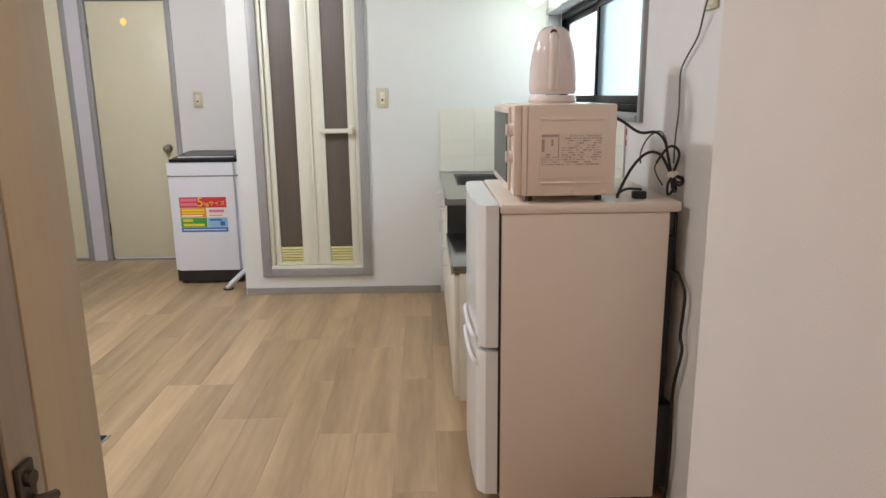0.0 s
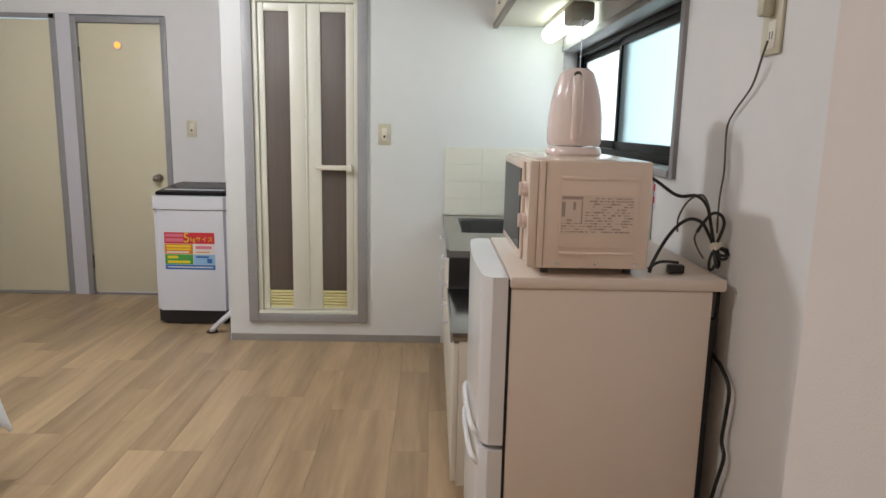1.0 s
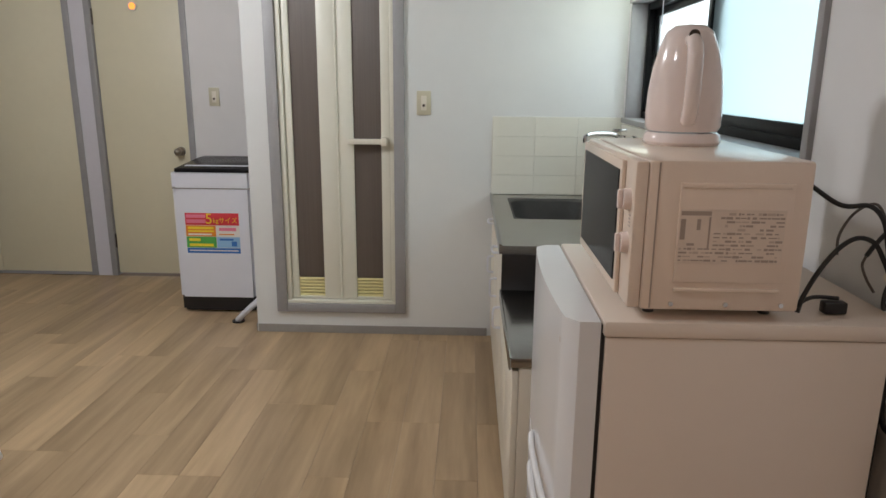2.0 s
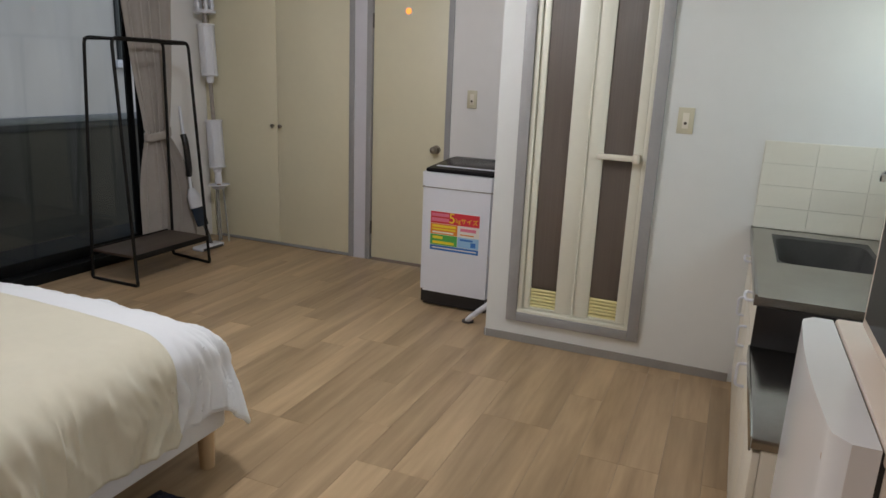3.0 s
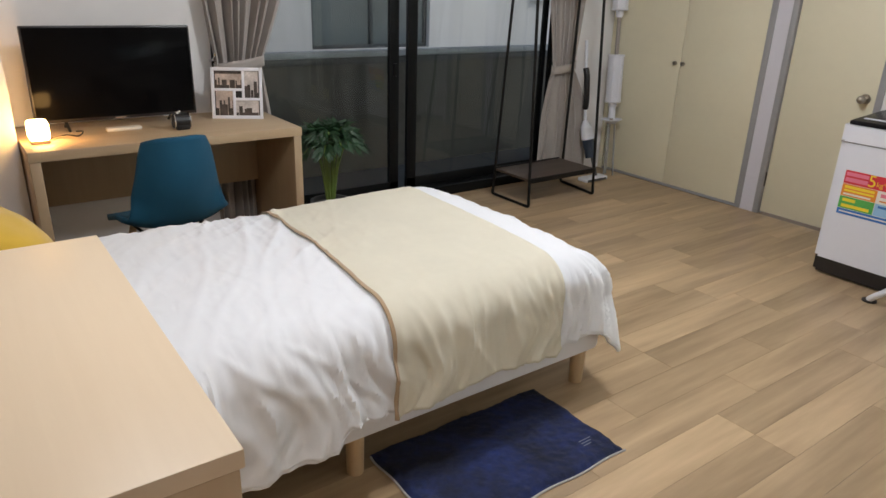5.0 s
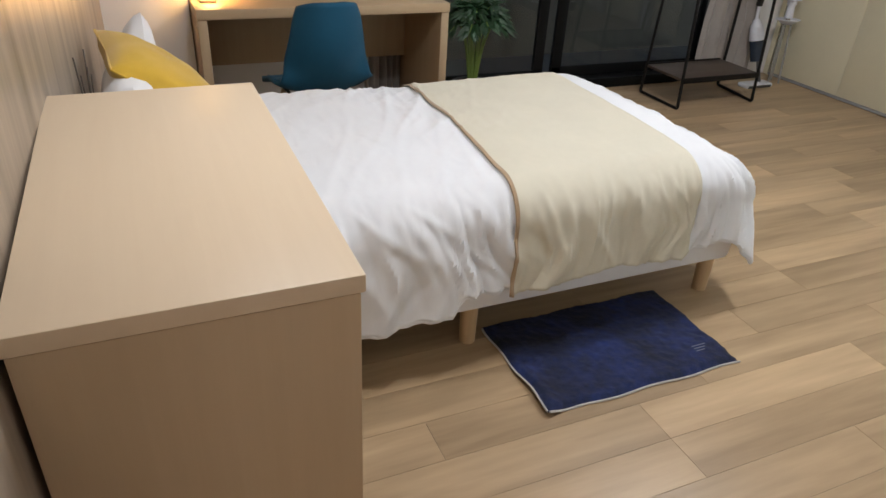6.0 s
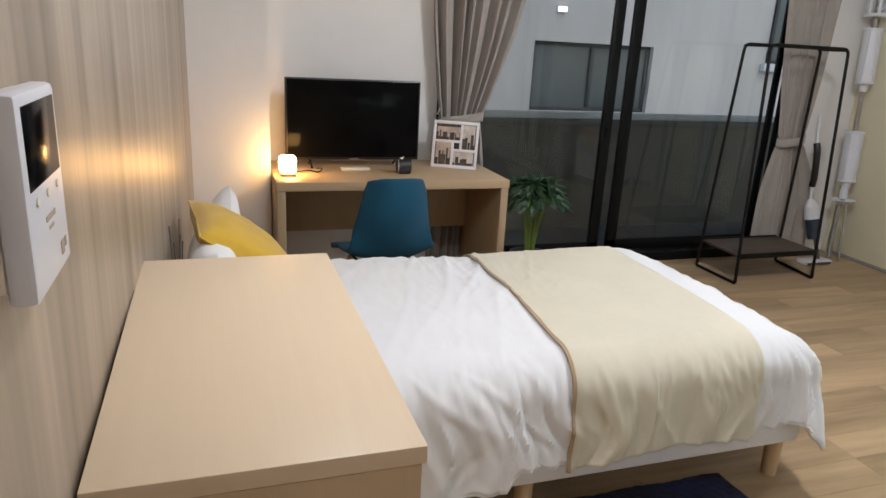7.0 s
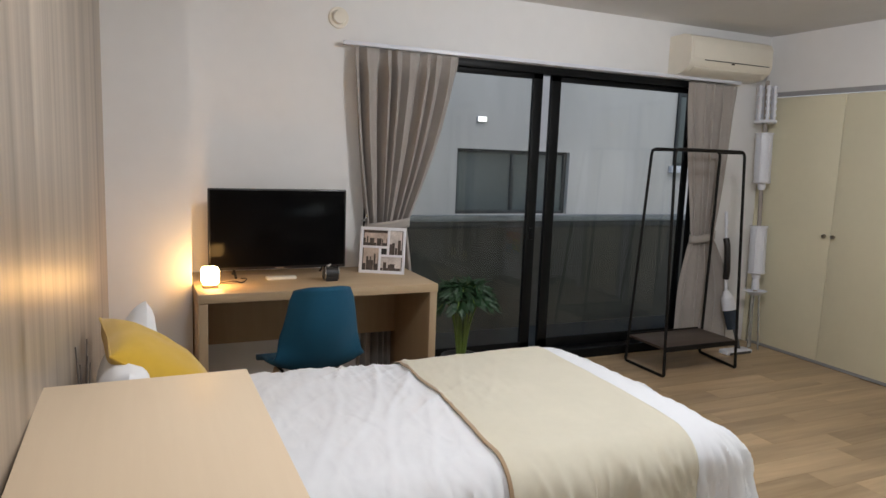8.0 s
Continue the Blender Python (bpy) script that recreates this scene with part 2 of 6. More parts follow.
NBR_GLASS = material("dull_window_glass", (0.10, 0.12, 0.125), 0.25, 0, 0.12, 1.2)
VACUUM_CUP = material("smoked_blue_grey_cup", (0.035, 0.05, 0.075), 0.2, 0, 0.05, 12)
POLE = material("grey_brown_pole", (0.34, 0.30, 0.27), 0.4, 0, 0.04, 12)
CLEAR_PLASTIC = material("clear_grey_plastic", (0.62, 0.62, 0.60), 0.15, 0, 0.03, 12, Transmission_Weight=0.6)
CLEAR = glass("clear_glass", (0.88, 0.91, 0.89), 0.0)
FROST = glass("frosted_glass", (0.93, 0.97, 0.98), 0.55)
FROST_TINTED = glass("dark_tinted_frosted_glass", (0.36, 0.45, 0.47), 0.55)
DAY = glowing("bright_daylight", (0.90, 0.97, 1.0), 2.8)
TUBE = glowing("fluorescent_diffuser", (0.90, 1.0, 0.90), 6.5)
HOODLIGHT = glowing("hood_lamp_lens", (1.0, 0.97, 0.9), 2.5)
CUBELIGHT = glowing("warm_lamp_shade", (1.0, 0.55, 0.18), 45.0)
ORANGE = glowing("orange_indicator", (1.0, 0.34, 0.06), 1.6)
COLOURS = {k: material(k + "_sticker_print", c, 0.4) for k, c in {
    "red": (0.62, 0.03, 0.05), "orange": (0.75, 0.25, 0.03), "yellow": (0.85, 0.66, 0.04),
    "green": (0.08, 0.38, 0.08), "blue": (0.03, 0.16, 0.50), "sky": (0.30, 0.52, 0.75),
    "white": (0.80, 0.76, 0.72), "pink": (0.75, 0.20, 0.30)}.items()}


# ---- building helpers ----
ORIGIN = {}


def thing(name, label, category, at, group="", kind=""):
    ob = tagged(new(name), label, category, group, kind)
    ob.location = at
    ob.empty_display_size = 0.1
    ORIGIN[ob] = Vector(at)
    return ob


def finish(name, bm, mat, smooth=True):
    bmesh.ops.recalc_face_normals(bm, faces=bm.faces)
    me = bpy.data.meshes.new(name)
    bm.to_mesh(me)
    bm.free()
    me.materials.append(mat)
    if smooth:
        me.shade_smooth()
        me.set_sharp_from_angle(angle=radians(38))
    return me


def part(name, bm, mat, parent, label="", smooth=True):
    """One mesh under a thing or a part; the bmesh is in the world's metres."""
    o = ORIGIN[parent]
    bmesh.ops.translate(bm, verts=bm.verts, vec=-o)
    ob = new(name, finish(name, bm, mat, smooth))
    ob.parent = parent
    ORIGIN[ob] = o
    return tagged(ob, label)


def structure(name, bm, mat, label, category="", smooth=False):
    ob = new(name, finish(name, bm, mat, smooth))
    ORIGIN[ob] = Vector((0, 0, 0))
    return tagged(ob, label, category or name.split("_")[0], "", "structure")


def add_box(bm, x0, x1, y0, y1, z0, z1, bevel=0.0, segments=2):
    made = bmesh.ops.create_cube(bm, size=1)["verts"]
    m = Matrix.LocRotScale(((x0 + x1) / 2, (y0 + y1) / 2, (z0 + z1) / 2), None, (abs(x1 - x0), abs(y1 - y0), abs(z1 - z0)))
    bmesh.ops.transform(bm, matrix=m, verts=made)
    if bevel > 0:
        edges = list({e for v in made for e in v.link_edges})
        bmesh.ops.bevel(bm, geom=edges, offset=bevel, segments=segments, affect='EDGES', profile=0.5)


def boxes(*rows, bevel=0.0):
    bm = bmesh.new()
    for r in rows:
        add_box(bm, *r, bevel=bevel)
    return bm


def box(name, r, mat, parent, label="", bevel=0.004):
    return part(name, boxes(r, bevel=bevel), mat, parent, label)


def add_rod(bm, a, b, r0, r1=None, seg=14):
    a, b = Vector(a), Vector(b)
    d = b - a
    m = Matrix.Translation((a + b) / 2) @ d.to_track_quat('Z', 'Y').to_matrix().to_4x4()
    bmesh.ops.create_cone(bm, cap_ends=True, segments=seg, radius1=r0, radius2=r0 if r1 is None else r1, depth=d.length, matrix=m)


def rod(name, a, b, r0, mat, parent, r1=None, label="", seg=14):
    bm = bmesh.new()
    add_rod(bm, a, b, r0, r1, seg)
    return part(name, bm, mat, parent, label)


def curve_points(pts, steps=8):
    """A smooth line through the points."""
    p = [Vector(q) for q in pts]
    p = [p[0] * 2 - p[1]] + p + [p[-1] * 2 - p[-2]]
    out = []
    for i in range(1, len(p) - 2):
        for k in range(steps):
            t = k / steps
            out.append(0.5 * ((2 * p[i]) + (p[i + 1] - p[i - 1]) * t + (2 * p[i - 1] - 5 * p[i] + 4 * p[i + 1] - p[i + 2]) * t * t
                              + (3 * p[i] - p[i - 1] - 3 * p[i + 1] + p[i + 2]) * t ** 3))
    out.append(p[-2])
    return out


def add_tube(bm, pts, r, seg=8):
    rings = []
    side = Vector((0.3, 0.2, 1)).normalized()
    for i, c in enumerate(pts):
        d = (pts[min(i + 1, len(pts) - 1)] - pts[max(i - 1, 0)]).normalized()
        side = (side - d * side.dot(d))
        if side.length < 1e-4:
            side = d.orthogonal()
        side.normalize()
        up = d.cross(side)
        rings.append([bm.verts.new(c + r * (math.cos(2 * math.pi * k / seg) * side + math.sin(2 * math.pi * k / seg) * up)) for k in range(seg)])
    for a, b in zip(rings, rings[1:]):
        for k in range(seg):
            bm.faces.new((a[k], a[(k + 1) % seg], b[(k + 1) % seg], b[k]))
    bm.faces.new(rings[0])
    bm.faces.new(rings[-1])


def tube(name, pts, r, mat, parent, label="", steps=8, seg=8):
    bm = bmesh.new()
    add_tube(bm, curve_points(pts, steps) if steps > 1 else [Vector(p) for p in pts], r, seg)
    return part(name, bm, mat, parent, label)


def rounded_path(corners, radius, n=6):
    """Straight runs between corners with rounded bends."""
    p = [Vector(c) for c in corners]
    out = [p[0]]
    for a, b, c in zip(p, p[1:], p[2:]):
        u, v = (a - b).normalized(), (c - b).normalized()
        s, e = b + u * radius, b + v * radius
        for k in range(n + 1):
            t = k / n
            out.append(s * (1 - t) ** 2 + b * 2 * t * (1 - t) + e * t * t)
    out.append(p[-1])
    return out


def add_grid(bm, f, nu, nv):
    vs = [[bm.verts.new(f(i / nu, j / nv)) for j in range(nv + 1)] for i in range(nu + 1)]
    for i in range(nu):
        for j in range(nv):
            bm.faces.new((vs[i][j], vs[i + 1][j], vs[i + 1][j + 1], vs[i][j + 1]))


def add_lathe(bm, profile, centre, seg=32):
    """Turns (radius, height) pairs round the upright line through centre."""
    c = Vector(centre)
    rings = [[bm.verts.new(c + Vector((max(r, 1e-4) * math.cos(2 * math.pi * k / seg), max(r, 1e-4) * math.sin(2 * math.pi * k / seg), z))) for k in range(seg)]
             for r, z in profile]
    for a, b in zip(rings, rings[1:]):
        for k in range(seg):
            bm.faces.new((a[k], a[(k + 1) % seg], b[(k + 1) % seg], b[k]))
    bm.faces.new(rings[0])
    bm.faces.new(rings[-1])


def solid(ob, thickness, offset=-1.0):
    m = ob.modifiers.new("thickness", 'SOLIDIFY')
    m.thickness, m.offset = thickness, offset
    return ob


def smoothstep(a, b, x):
    t = min(max((x - a) / (b - a), 0.0), 1.0)
    return t * t * (3 - 2 * t)


def writing(name, text, size, m, mat, parent, label=""):
    """Letters of the built-in font, as a thin mesh, at the pose m."""
    data = bpy.data.curves.new(name, 'FONT')
    data.body, data.size, data.extrude = text, size, 0.0004
    data.align_x, data.align_y = 'CENTER', 'CENTER'
    ob = new(name, data)
    bpy.context.view_layer.update()
    me = bpy.data.meshes.new_from_object(ob.evaluated_get(bpy.context.evaluated_depsgraph_get()))
    bpy.data.objects.remove(ob)
    me.materials.clear()
    me.materials.append(mat)
    me.transform(Matrix.Translation(-ORIGIN[parent]) @ m)
    ob = new(name, me)
    ob.parent = parent
    ORIGIN[ob] = ORIGIN[parent]
    return tagged(ob, label)


# ---- structure ----
CEIL = 2.455
WEST, EAST, NORTH, SOUTH = -2.85, 1.925, 1.05, -3.758
BACK = SOUTH - 0.125

floor = structure("floor", boxes((-2.98, 1.97, -5.4, 1.16, -0.12, -0.012)), SUBFLOOR, "tan wood-look plank floor", "floor")
structure("ceiling", boxes((-2.98, 2.1, -5.4, 1.16, CEIL, CEIL + 0.1)), CEILING, "plain white papered ceiling", "ceiling")

# bath block, with the opening of its folding door
structure("wall_bath", boxes(
    (0.0, 0.125, 0, 0.1, -0.01, CEIL), (0.816, EAST + 0.14, 0, 0.1, -0.01, CEIL), (0.125, 0.816, 0, 0.1, -0.01, 0.13),
    (0.125, 0.816, 0, 0.1, 2.04, CEIL), (0.0, 0.1, 0.1, NORTH, -0.01, CEIL), (0.1, EAST + 0.14, 1.0, 1.15, -0.01, CEIL)),
    PAPER_COOL, "white papered wall round the bathroom", "wall")
structure("wall_north", boxes(
    (-2.95, -2.80, NORTH, 1.15, -0.01, CEIL), (-1.49, -1.37, NORTH, 1.15, -0.01, CEIL), (-0.70, 0.1, NORTH, 1.15, -0.01, CEIL),
    (-2.80, -1.49, NORTH, 1.15, 2.02, CEIL), (-1.37, -0.70, NORTH, 1.15, 2.02, CEIL)),
    PAPER, "white papered wall above cream doors", "wall")
WIN_S, WIN_N, WIN_B, WIN_T = -2.28, 0.56, 0.05, 2.055
structure("wall_west", boxes(
    (-2.95, WEST, BACK, WIN_S, -0.01, CEIL), (-2.95, WEST, WIN_N, NORTH, -0.01, CEIL),
    (-2.95, WEST, WIN_S, WIN_N, WIN_T, CEIL), (-2.95, WEST, WIN_S, WIN_N, -0.01, WIN_B)),
    PAPER, "white papered wall round the balcony window", "wall")
structure("pillar", boxes((WEST, -2.47, SOUTH, -3.308, -0.01, CEIL)), PAPER, "white papered corner pillar beside the desk", "pillar")
bm = boxes((WEST, 0.03, BACK, SOUTH, -0.01, CEIL), (0.03, 0.849, SOUTH - 0.025, SOUTH, -0.01, 2.06), (0.03, 1.65, BACK, SOUTH, 2.06, CEIL))
for v in bm.verts:
    # the panelled wall runs slightly out of square towards the pillar
    v.co.y += 0.062 * max(0.0, 0.03 - v.co.x) / 2.5
structure("wall_south", bm, PANEL, "greyish wood-grain panelled wall", "wall")
structure("wall_hall_east", boxes((1.65, EAST + 0.14, -5.3, -3.195, -0.01, CEIL)), HALLPAPER, "cream papered wall end at the hall", "wall")
K_S, K_N, K_B, K_T = -1.955, -0.03, 1.16, 1.75
structure("wall_east", boxes(
    (EAST, EAST + 0.14, -3.195, K_S, -0.01, CEIL), (EAST, EAST + 0.14, K_N, 0.0, -0.01, CEIL),
    (EAST, EAST + 0.14, K_S, K_N, -0.01, K_B), (EAST, EAST + 0.14, K_S, K_N, K_T, CEIL)),
    PAPER, "white papered wall round the kitchen window", "wall")
structure("wall_hall_west", boxes((0.2, 0.32, -5.3, BACK, -0.01, CEIL)), HALLPAPER, "plain cream hall wall", "wall")
structure("wall_hall_south", boxes((0.2, EAST + 0.14, -5.42, -5.3, -0.01, CEIL)), HALLPAPER, "plain cream hall end wall", "wall")

bm = boxes((0.004, EAST - 0.66, -0.008, 0.0, 0, 0.045), (-0.008, 0.0, 0.0, NORTH - 0.01, 0, 0.045), (-0.62, -0.01, NORTH - 0.008, NORTH, 0, 0.05), bevel=0.002)
structure("baseboard", bm, BASEBOARD, "thin grey vinyl baseboard", "baseboard")
structure("trim", boxes((-2.845, -1.464, NORTH - 0.012, NORTH, 1.985, 2.02), bevel=0.002), GREYFRAME, "grey trim over the closet doors", "trim")

# ---- doors and windows ----
def flat_door(name, x0, x1, z0, z1, label):
    d = thing(name, label, "door", ((x0 + x1) / 2, NORTH, z0), "", "structure")
    box("leaf", (x0 + 0.004, x1 - 0.004, NORTH + 0.012, NORTH + 0.05, z0 + 0.006, z1 - 0.003), CREAM, d, "", 0.003)
    return d


def door_frame(parent, x0, x1, z1, w=0.04):
    box("frame", (x0 - w, x0, NORTH - 0.012, NORTH + 0.06, 0, z1 + w), GREYFRAME, parent, "grey door frame", 0.003)
    box("frame", (x1, x1 + w, NORTH - 0.012, NORTH + 0.06, 0, z1 + w), GREYFRAME, parent, "grey door frame", 0.003)
    box("frame", (x0, x1, NORTH - 0.012, NORTH + 0.06, z1, z1 + w), GREYFRAME, parent, "grey door frame", 0.003)


door = flat_door("door_1", -1.322, -0.735, 0.01, 1.965, "closed cream flush door with an aged nickel knob")
door_frame(door, -1.322, -0.735, 1.965)
bm = bmesh.new()
add_rod(bm, (-0.800, NORTH + 0.012, 0.881), (-0.800, NORTH - 0.002, 0.881), 0.030, seg=20)
add_rod(bm, (-0.800, NORTH - 0.002, 0.881), (-0.800, NORTH - 0.035, 0.881), 0.011, seg=14)
knob = part("knob", bm, NICKEL, door, "aged nickel round door knob")
bm = bmesh.new()
bmesh.ops.create_uvsphere(bm, u_segments=20, v_segments=12, radius=0.025, matrix=Matrix.Translation((-0.800, NORTH - 0.05, 0.881)))
part("grip", bm, NICKEL, knob)
for z in (0.25, 1.75):
    rod("hinge", (-1.320, NORTH + 0.008, z - 0.05), (-1.320, NORTH + 0.008, z + 0.05), 0.006, DARKMETAL, door)
bm = bmesh.new()
add_rod(bm, (-1.045, NORTH + 0.014, 1.815), (-1.045, NORTH + 0.004, 1.815), 0.032, 0.030, 24)
ring = part("peep_window", bm, CREAM_ALU, door, "round peep window lit orange from within")
bm = bmesh.new()
add_rod(bm, (-1.045, NORTH + 0.006, 1.815), (-1.045, NORTH + 0.001, 1.815), 0.023, 0.020, 24)
part("lens", bm, ORANGE, ring, "glowing orange lens")

closet = thing("closet_doors", "pair of closed cream closet doors", "closet", (-2.17, NORTH, 0), "", "structure")
for x0, x1, kx in ((-2.80, -2.162, -2.195), (-2.158, -1.507, -2.125)):
    leaf = box("leaf", (x0, x1, NORTH + 0.006, NORTH + 0.04, 0.019, 1.98), CREAM, closet, "", 0.003)
    bm = bmesh.new()
    add_rod(bm, (kx, NORTH + 0.006, 0.956), (kx, NORTH - 0.012, 0.956), 0.006, seg=12)
    add_rod(bm, (kx, NORTH - 0.012, 0.956), (kx, NORTH - 0.028, 0.956), 0.015, 0.013, 16)
    part("knob", bm, NICKEL, leaf, "small aged nickel knob")
box("frame", (-1.507, -1.464, NORTH - 0.012, NORTH + 0.05, 0, 2.02), GREYFRAME, closet, "grey painted frame", 0.003)
box("frame", (-2.845, -2.80, NORTH - 0.008, NORTH + 0.05, 0, 1.985), CREAM, closet, "", 0.003)
box("sill", (-2.80, -1.507, NORTH - 0.004, NORTH + 0.05, 0, 0.016), GREYFRAME, closet, "grey bottom rail", 0.002)
structure("post", boxes((-1.464, -1.362, NORTH - 0.006, NORTH, 0.0, 2.03), bevel=0.002), LAVENDER, "pale lavender strip between two doors", "post")

# folding bathroom door
bath = thing("bathroom_door", "closed cream folding bathroom door with brown frosted panes", "door", (0.46, 0, 0.13), "", "structure")
bm = boxes((0.108, 0.165, -0.02, 0.06, 0.128, 2.046), (0.757, 0.812, -0.02, 0.06, 0.128, 2.046),
           (0.165, 0.757, -0.02, 0.06, 1.99, 2.046), (0.165, 0.757, -0.02, 0.06, 0.128, 0.178), bevel=0.004)
part("casing", bm, GREYFRAME, bath, "grey painted casing")
part("track", boxes((0.165, 0.757, -0.012, 0.07, 0.178, 0.196), (0.165, 0.757, -0.006, 0.07, 1.97, 1.99), (0.165, 0.19, -0.004, 0.07, 0.196, 1.97),
                    (0.735, 0.757, -0.004, 0.07, 0.196, 1.97), bevel=0.003), CREAM_ALU, bath, "cream aluminium inner frame")
for x0, x1, px0, px1 in ((0.192, 0.461, 0.228, 0.368), (0.465, 0.733, 0.545, 0.688)):
    leaf = part("leaf", boxes((x0, px0, 0.012, 0.042, 0.2, 1.965), (px1, x1, 0.012, 0.042, 0.2, 1.965),
                              (px0, px1, 0.012, 0.042, 1.92, 1.965), (px0, px1, 0.012, 0.042, 0.2, 0.212), bevel=0.004), CREAM_ALU, bath, "cream aluminium folding leaf")
    box("pane", (px0 - 0.002, px1 + 0.002, 0.022, 0.03, 0.325, 1.922), BROWNPANE, leaf, "brown frosted pane", 0.001)
    for k in range(6):
        z = 0.219 + k * 0.0178
        bm = boxes((px0 + 0.001, px1 - 0.001, -0.007, 0.007, -0.0052, 0.0052), bevel=0.002)
        bmesh.ops.transform(bm, matrix=Matrix.Translation((0, 0.024, z)) @ Matrix.Rotation(radians(28), 4, 'X'), verts=bm.verts)
        part("louvre", bm, LOUVRE, leaf, "yellow vent louvre" if k == 0 else "")
    box("vent_back", (px0, px1, 0.034, 0.036, 0.21, 0.327), BROWNPANE, leaf, "", 0.0)
bm = boxes((0.52, 0.70, -0.030, -0.006, 1.042, 1.070), bevel=0.006)
add_box(bm, 0.692, 0.722, -0.036, 0.012, 1.034, 1.078, 0.006)
add_box(bm, 0.52, 0.545, -0.012, 0.012, 1.046, 1.066, 0.004)
part("handle", bm, WHITE_WARM, bath, "cream push handle bar")
bm = bmesh.new()
add_rod(bm, (0.463, 0.008, 0.2), (0.463, 0.008, 1.965), 0.006, seg=10)
part("hinge", bm, CREAM_ALU, bath)
bath.location += Vector((0.010, 0, -0.006))

# balcony window: black aluminium sliding pair
win = thing("window_1", "black aluminium sliding balcony window with clear panes", "window", (WEST, -1.0, WIN_B), "", "structure")
part("frame", boxes((-2.945, -2.835, WIN_S, WIN_S + 0.04, WIN_B, WIN_T), (-2.945, -2.835, WIN_N - 0.04, WIN_N, WIN_B, WIN_T),
                    (-2.945, -2.835, WIN_S + 0.04, WIN_N - 0.04, WIN_T - 0.05, WIN_T), (-2.945, -2.80, WIN_S + 0.04, WIN_N - 0.04, 0.0, WIN_B + 0.02), bevel=0.003),
     ALU_BLACK, win, "black outer frame with a floor track")
for x, y0, y1, w0, w1 in ((-2.875, WIN_S + 0.03, -1.027, 0.05, 0.075), (-2.912, -0.933, 0.350, 0.078, 0.045), (-2.875, 0.36, WIN_N - 0.03, 0.03, 0.05)):
    sash = part("sash", boxes((x - 0.015, x + 0.015, y0, y0 + w0, 0.07, 2.01), (x - 0.015, x + 0.015, y1 - w1, y1, 0.07, 2.01),
                              (x - 0.015, x + 0.015, y0, y1, 1.97, 2.01), (x - 0.015, x + 0.015, y0, y1, 0.07, 0.145), bevel=0.003), ALU_BLACK, win, "black sliding sash")
    pane = box("pane", (x - 0.003, x + 0.003, y0 + 0.008, y1 - 0.04, 0.14, 1.975), CLEAR, sash, "clear glass pane", 0.0)
    pane.visible_shadow = False
box("latch", (-2.862, -2.845, -1.075, -1.05, 0.88, 0.96), ALU_BLACK, win, "black crescent latch", 0.004)

# kitchen window: frosted, in a grey casing
win = thing("window_2", "black framed frosted kitchen window in a deep grey casing", "window", (EAST, -1.0, K_B), "", "structure")
part("casing", boxes((EAST - 0.014, EAST + 0.139, K_S, K_S + 0.03, K_B, K_T), (EAST - 0.0, EAST + 0.139, K_N - 0.02, K_N, K_B, K_T),
                     (EAST - 0.014, EAST + 0.139, K_S + 0.03, K_N - 0.02, K_T - 0.03, K_T), bevel=0.003), GREYFRAME, win, "grey painted casing")
part("window_sill", boxes((EAST - 0.02, EAST + 0.139, K_S + 0.03, K_N - 0.02, K_B, K_B + 0.025), bevel=0.004), GREYFRAME, win, "grey window sill")
ki0, ki1, kz0, kz1 = K_S + 0.03, K_N - 0.02, K_B + 0.025, K_T - 0.03
part("window_frame", boxes((EAST + 0.075, EAST + 0.135, ki0, ki0 + 0.03, kz0, kz1), (EAST + 0.075, EAST + 0.135, ki1 - 0.03, ki1, kz0, kz1),
                           (EAST + 0.075, EAST + 0.135, ki0 + 0.03, ki1 - 0.03, kz1 - 0.03, kz1), (EAST + 0.075, EAST + 0.135, ki0 + 0.03, ki1 - 0.03, kz0, kz0 + 0.03), bevel=0.002), ALU_BLACK, win, "black aluminium frame")
# The south pane has a darker tint than the north one.
for x, y0, y1, frost in ((EAST + 0.095, ki0 + 0.025, -0.90, FROST_TINTED), (EAST + 0.118, -0.94, ki1 - 0.025, FROST)):
    sash = part("sash", boxes((x - 0.011, x + 0.011, y0, y0 + 0.032, kz0 + 0.025, kz1 - 0.025), (x - 0.011, x + 0.011, y1 - 0.036, y1, kz0 + 0.025, kz1 - 0.025),
                              (x - 0.011, x + 0.011, y0, y1, kz1 - 0.06, kz1 - 0.025), (x - 0.011, x + 0.011, y0, y1, kz0 + 0.025, kz0 + 0.065), bevel=0.002), ALU_BLACK, win, "black sliding sash")
    pane = box("pane", (x - 0.002, x + 0.002, y0 + 0.03, y1 - 0.03, kz0 + 0.06, kz1 - 0.055), frost, sash, "frosted glass pane", 0.0)
    pane.visible_shadow = False
structure("backdrop", boxes((2.5, 2.52, -3.5, 1.5, 0.2, 3.2)), DAY, "bright daylight outside the frosted window", "backdrop")

# doorway to the hall
dw = thing("doorway", "brown wooden door jamb at the hall", "door frame", (0.917, SOUTH - 0.065, 0), "", "structure")
box("jamb", (0.849, 0.884, SOUTH - 0.081, SOUTH + 0.006, 0, 2.03), JAMB, dw, "brown wooden jamb", 0.003)
box("jamb", (1.635, 1.652, BACK, SOUTH - 0.004, 0, 2.06), JAMB, dw, "brown wooden jamb", 0.003)
box("head", (0.849, 1.635, BACK, SOUTH + 0.006, 2.03, 2.06), JAMB, dw, "brown wooden head", 0.003)
slide = thing("sliding_door", "dark brown door slid open beside the jamb", "door", (0.45, BACK - 0.03, 0), "", "structure")
box("leaf", (0.33, 0.882, BACK - 0.006, BACK + 0.002, 0.005, 2.028), DARKLEAF, slide, "dark brown leaf", 0.002)
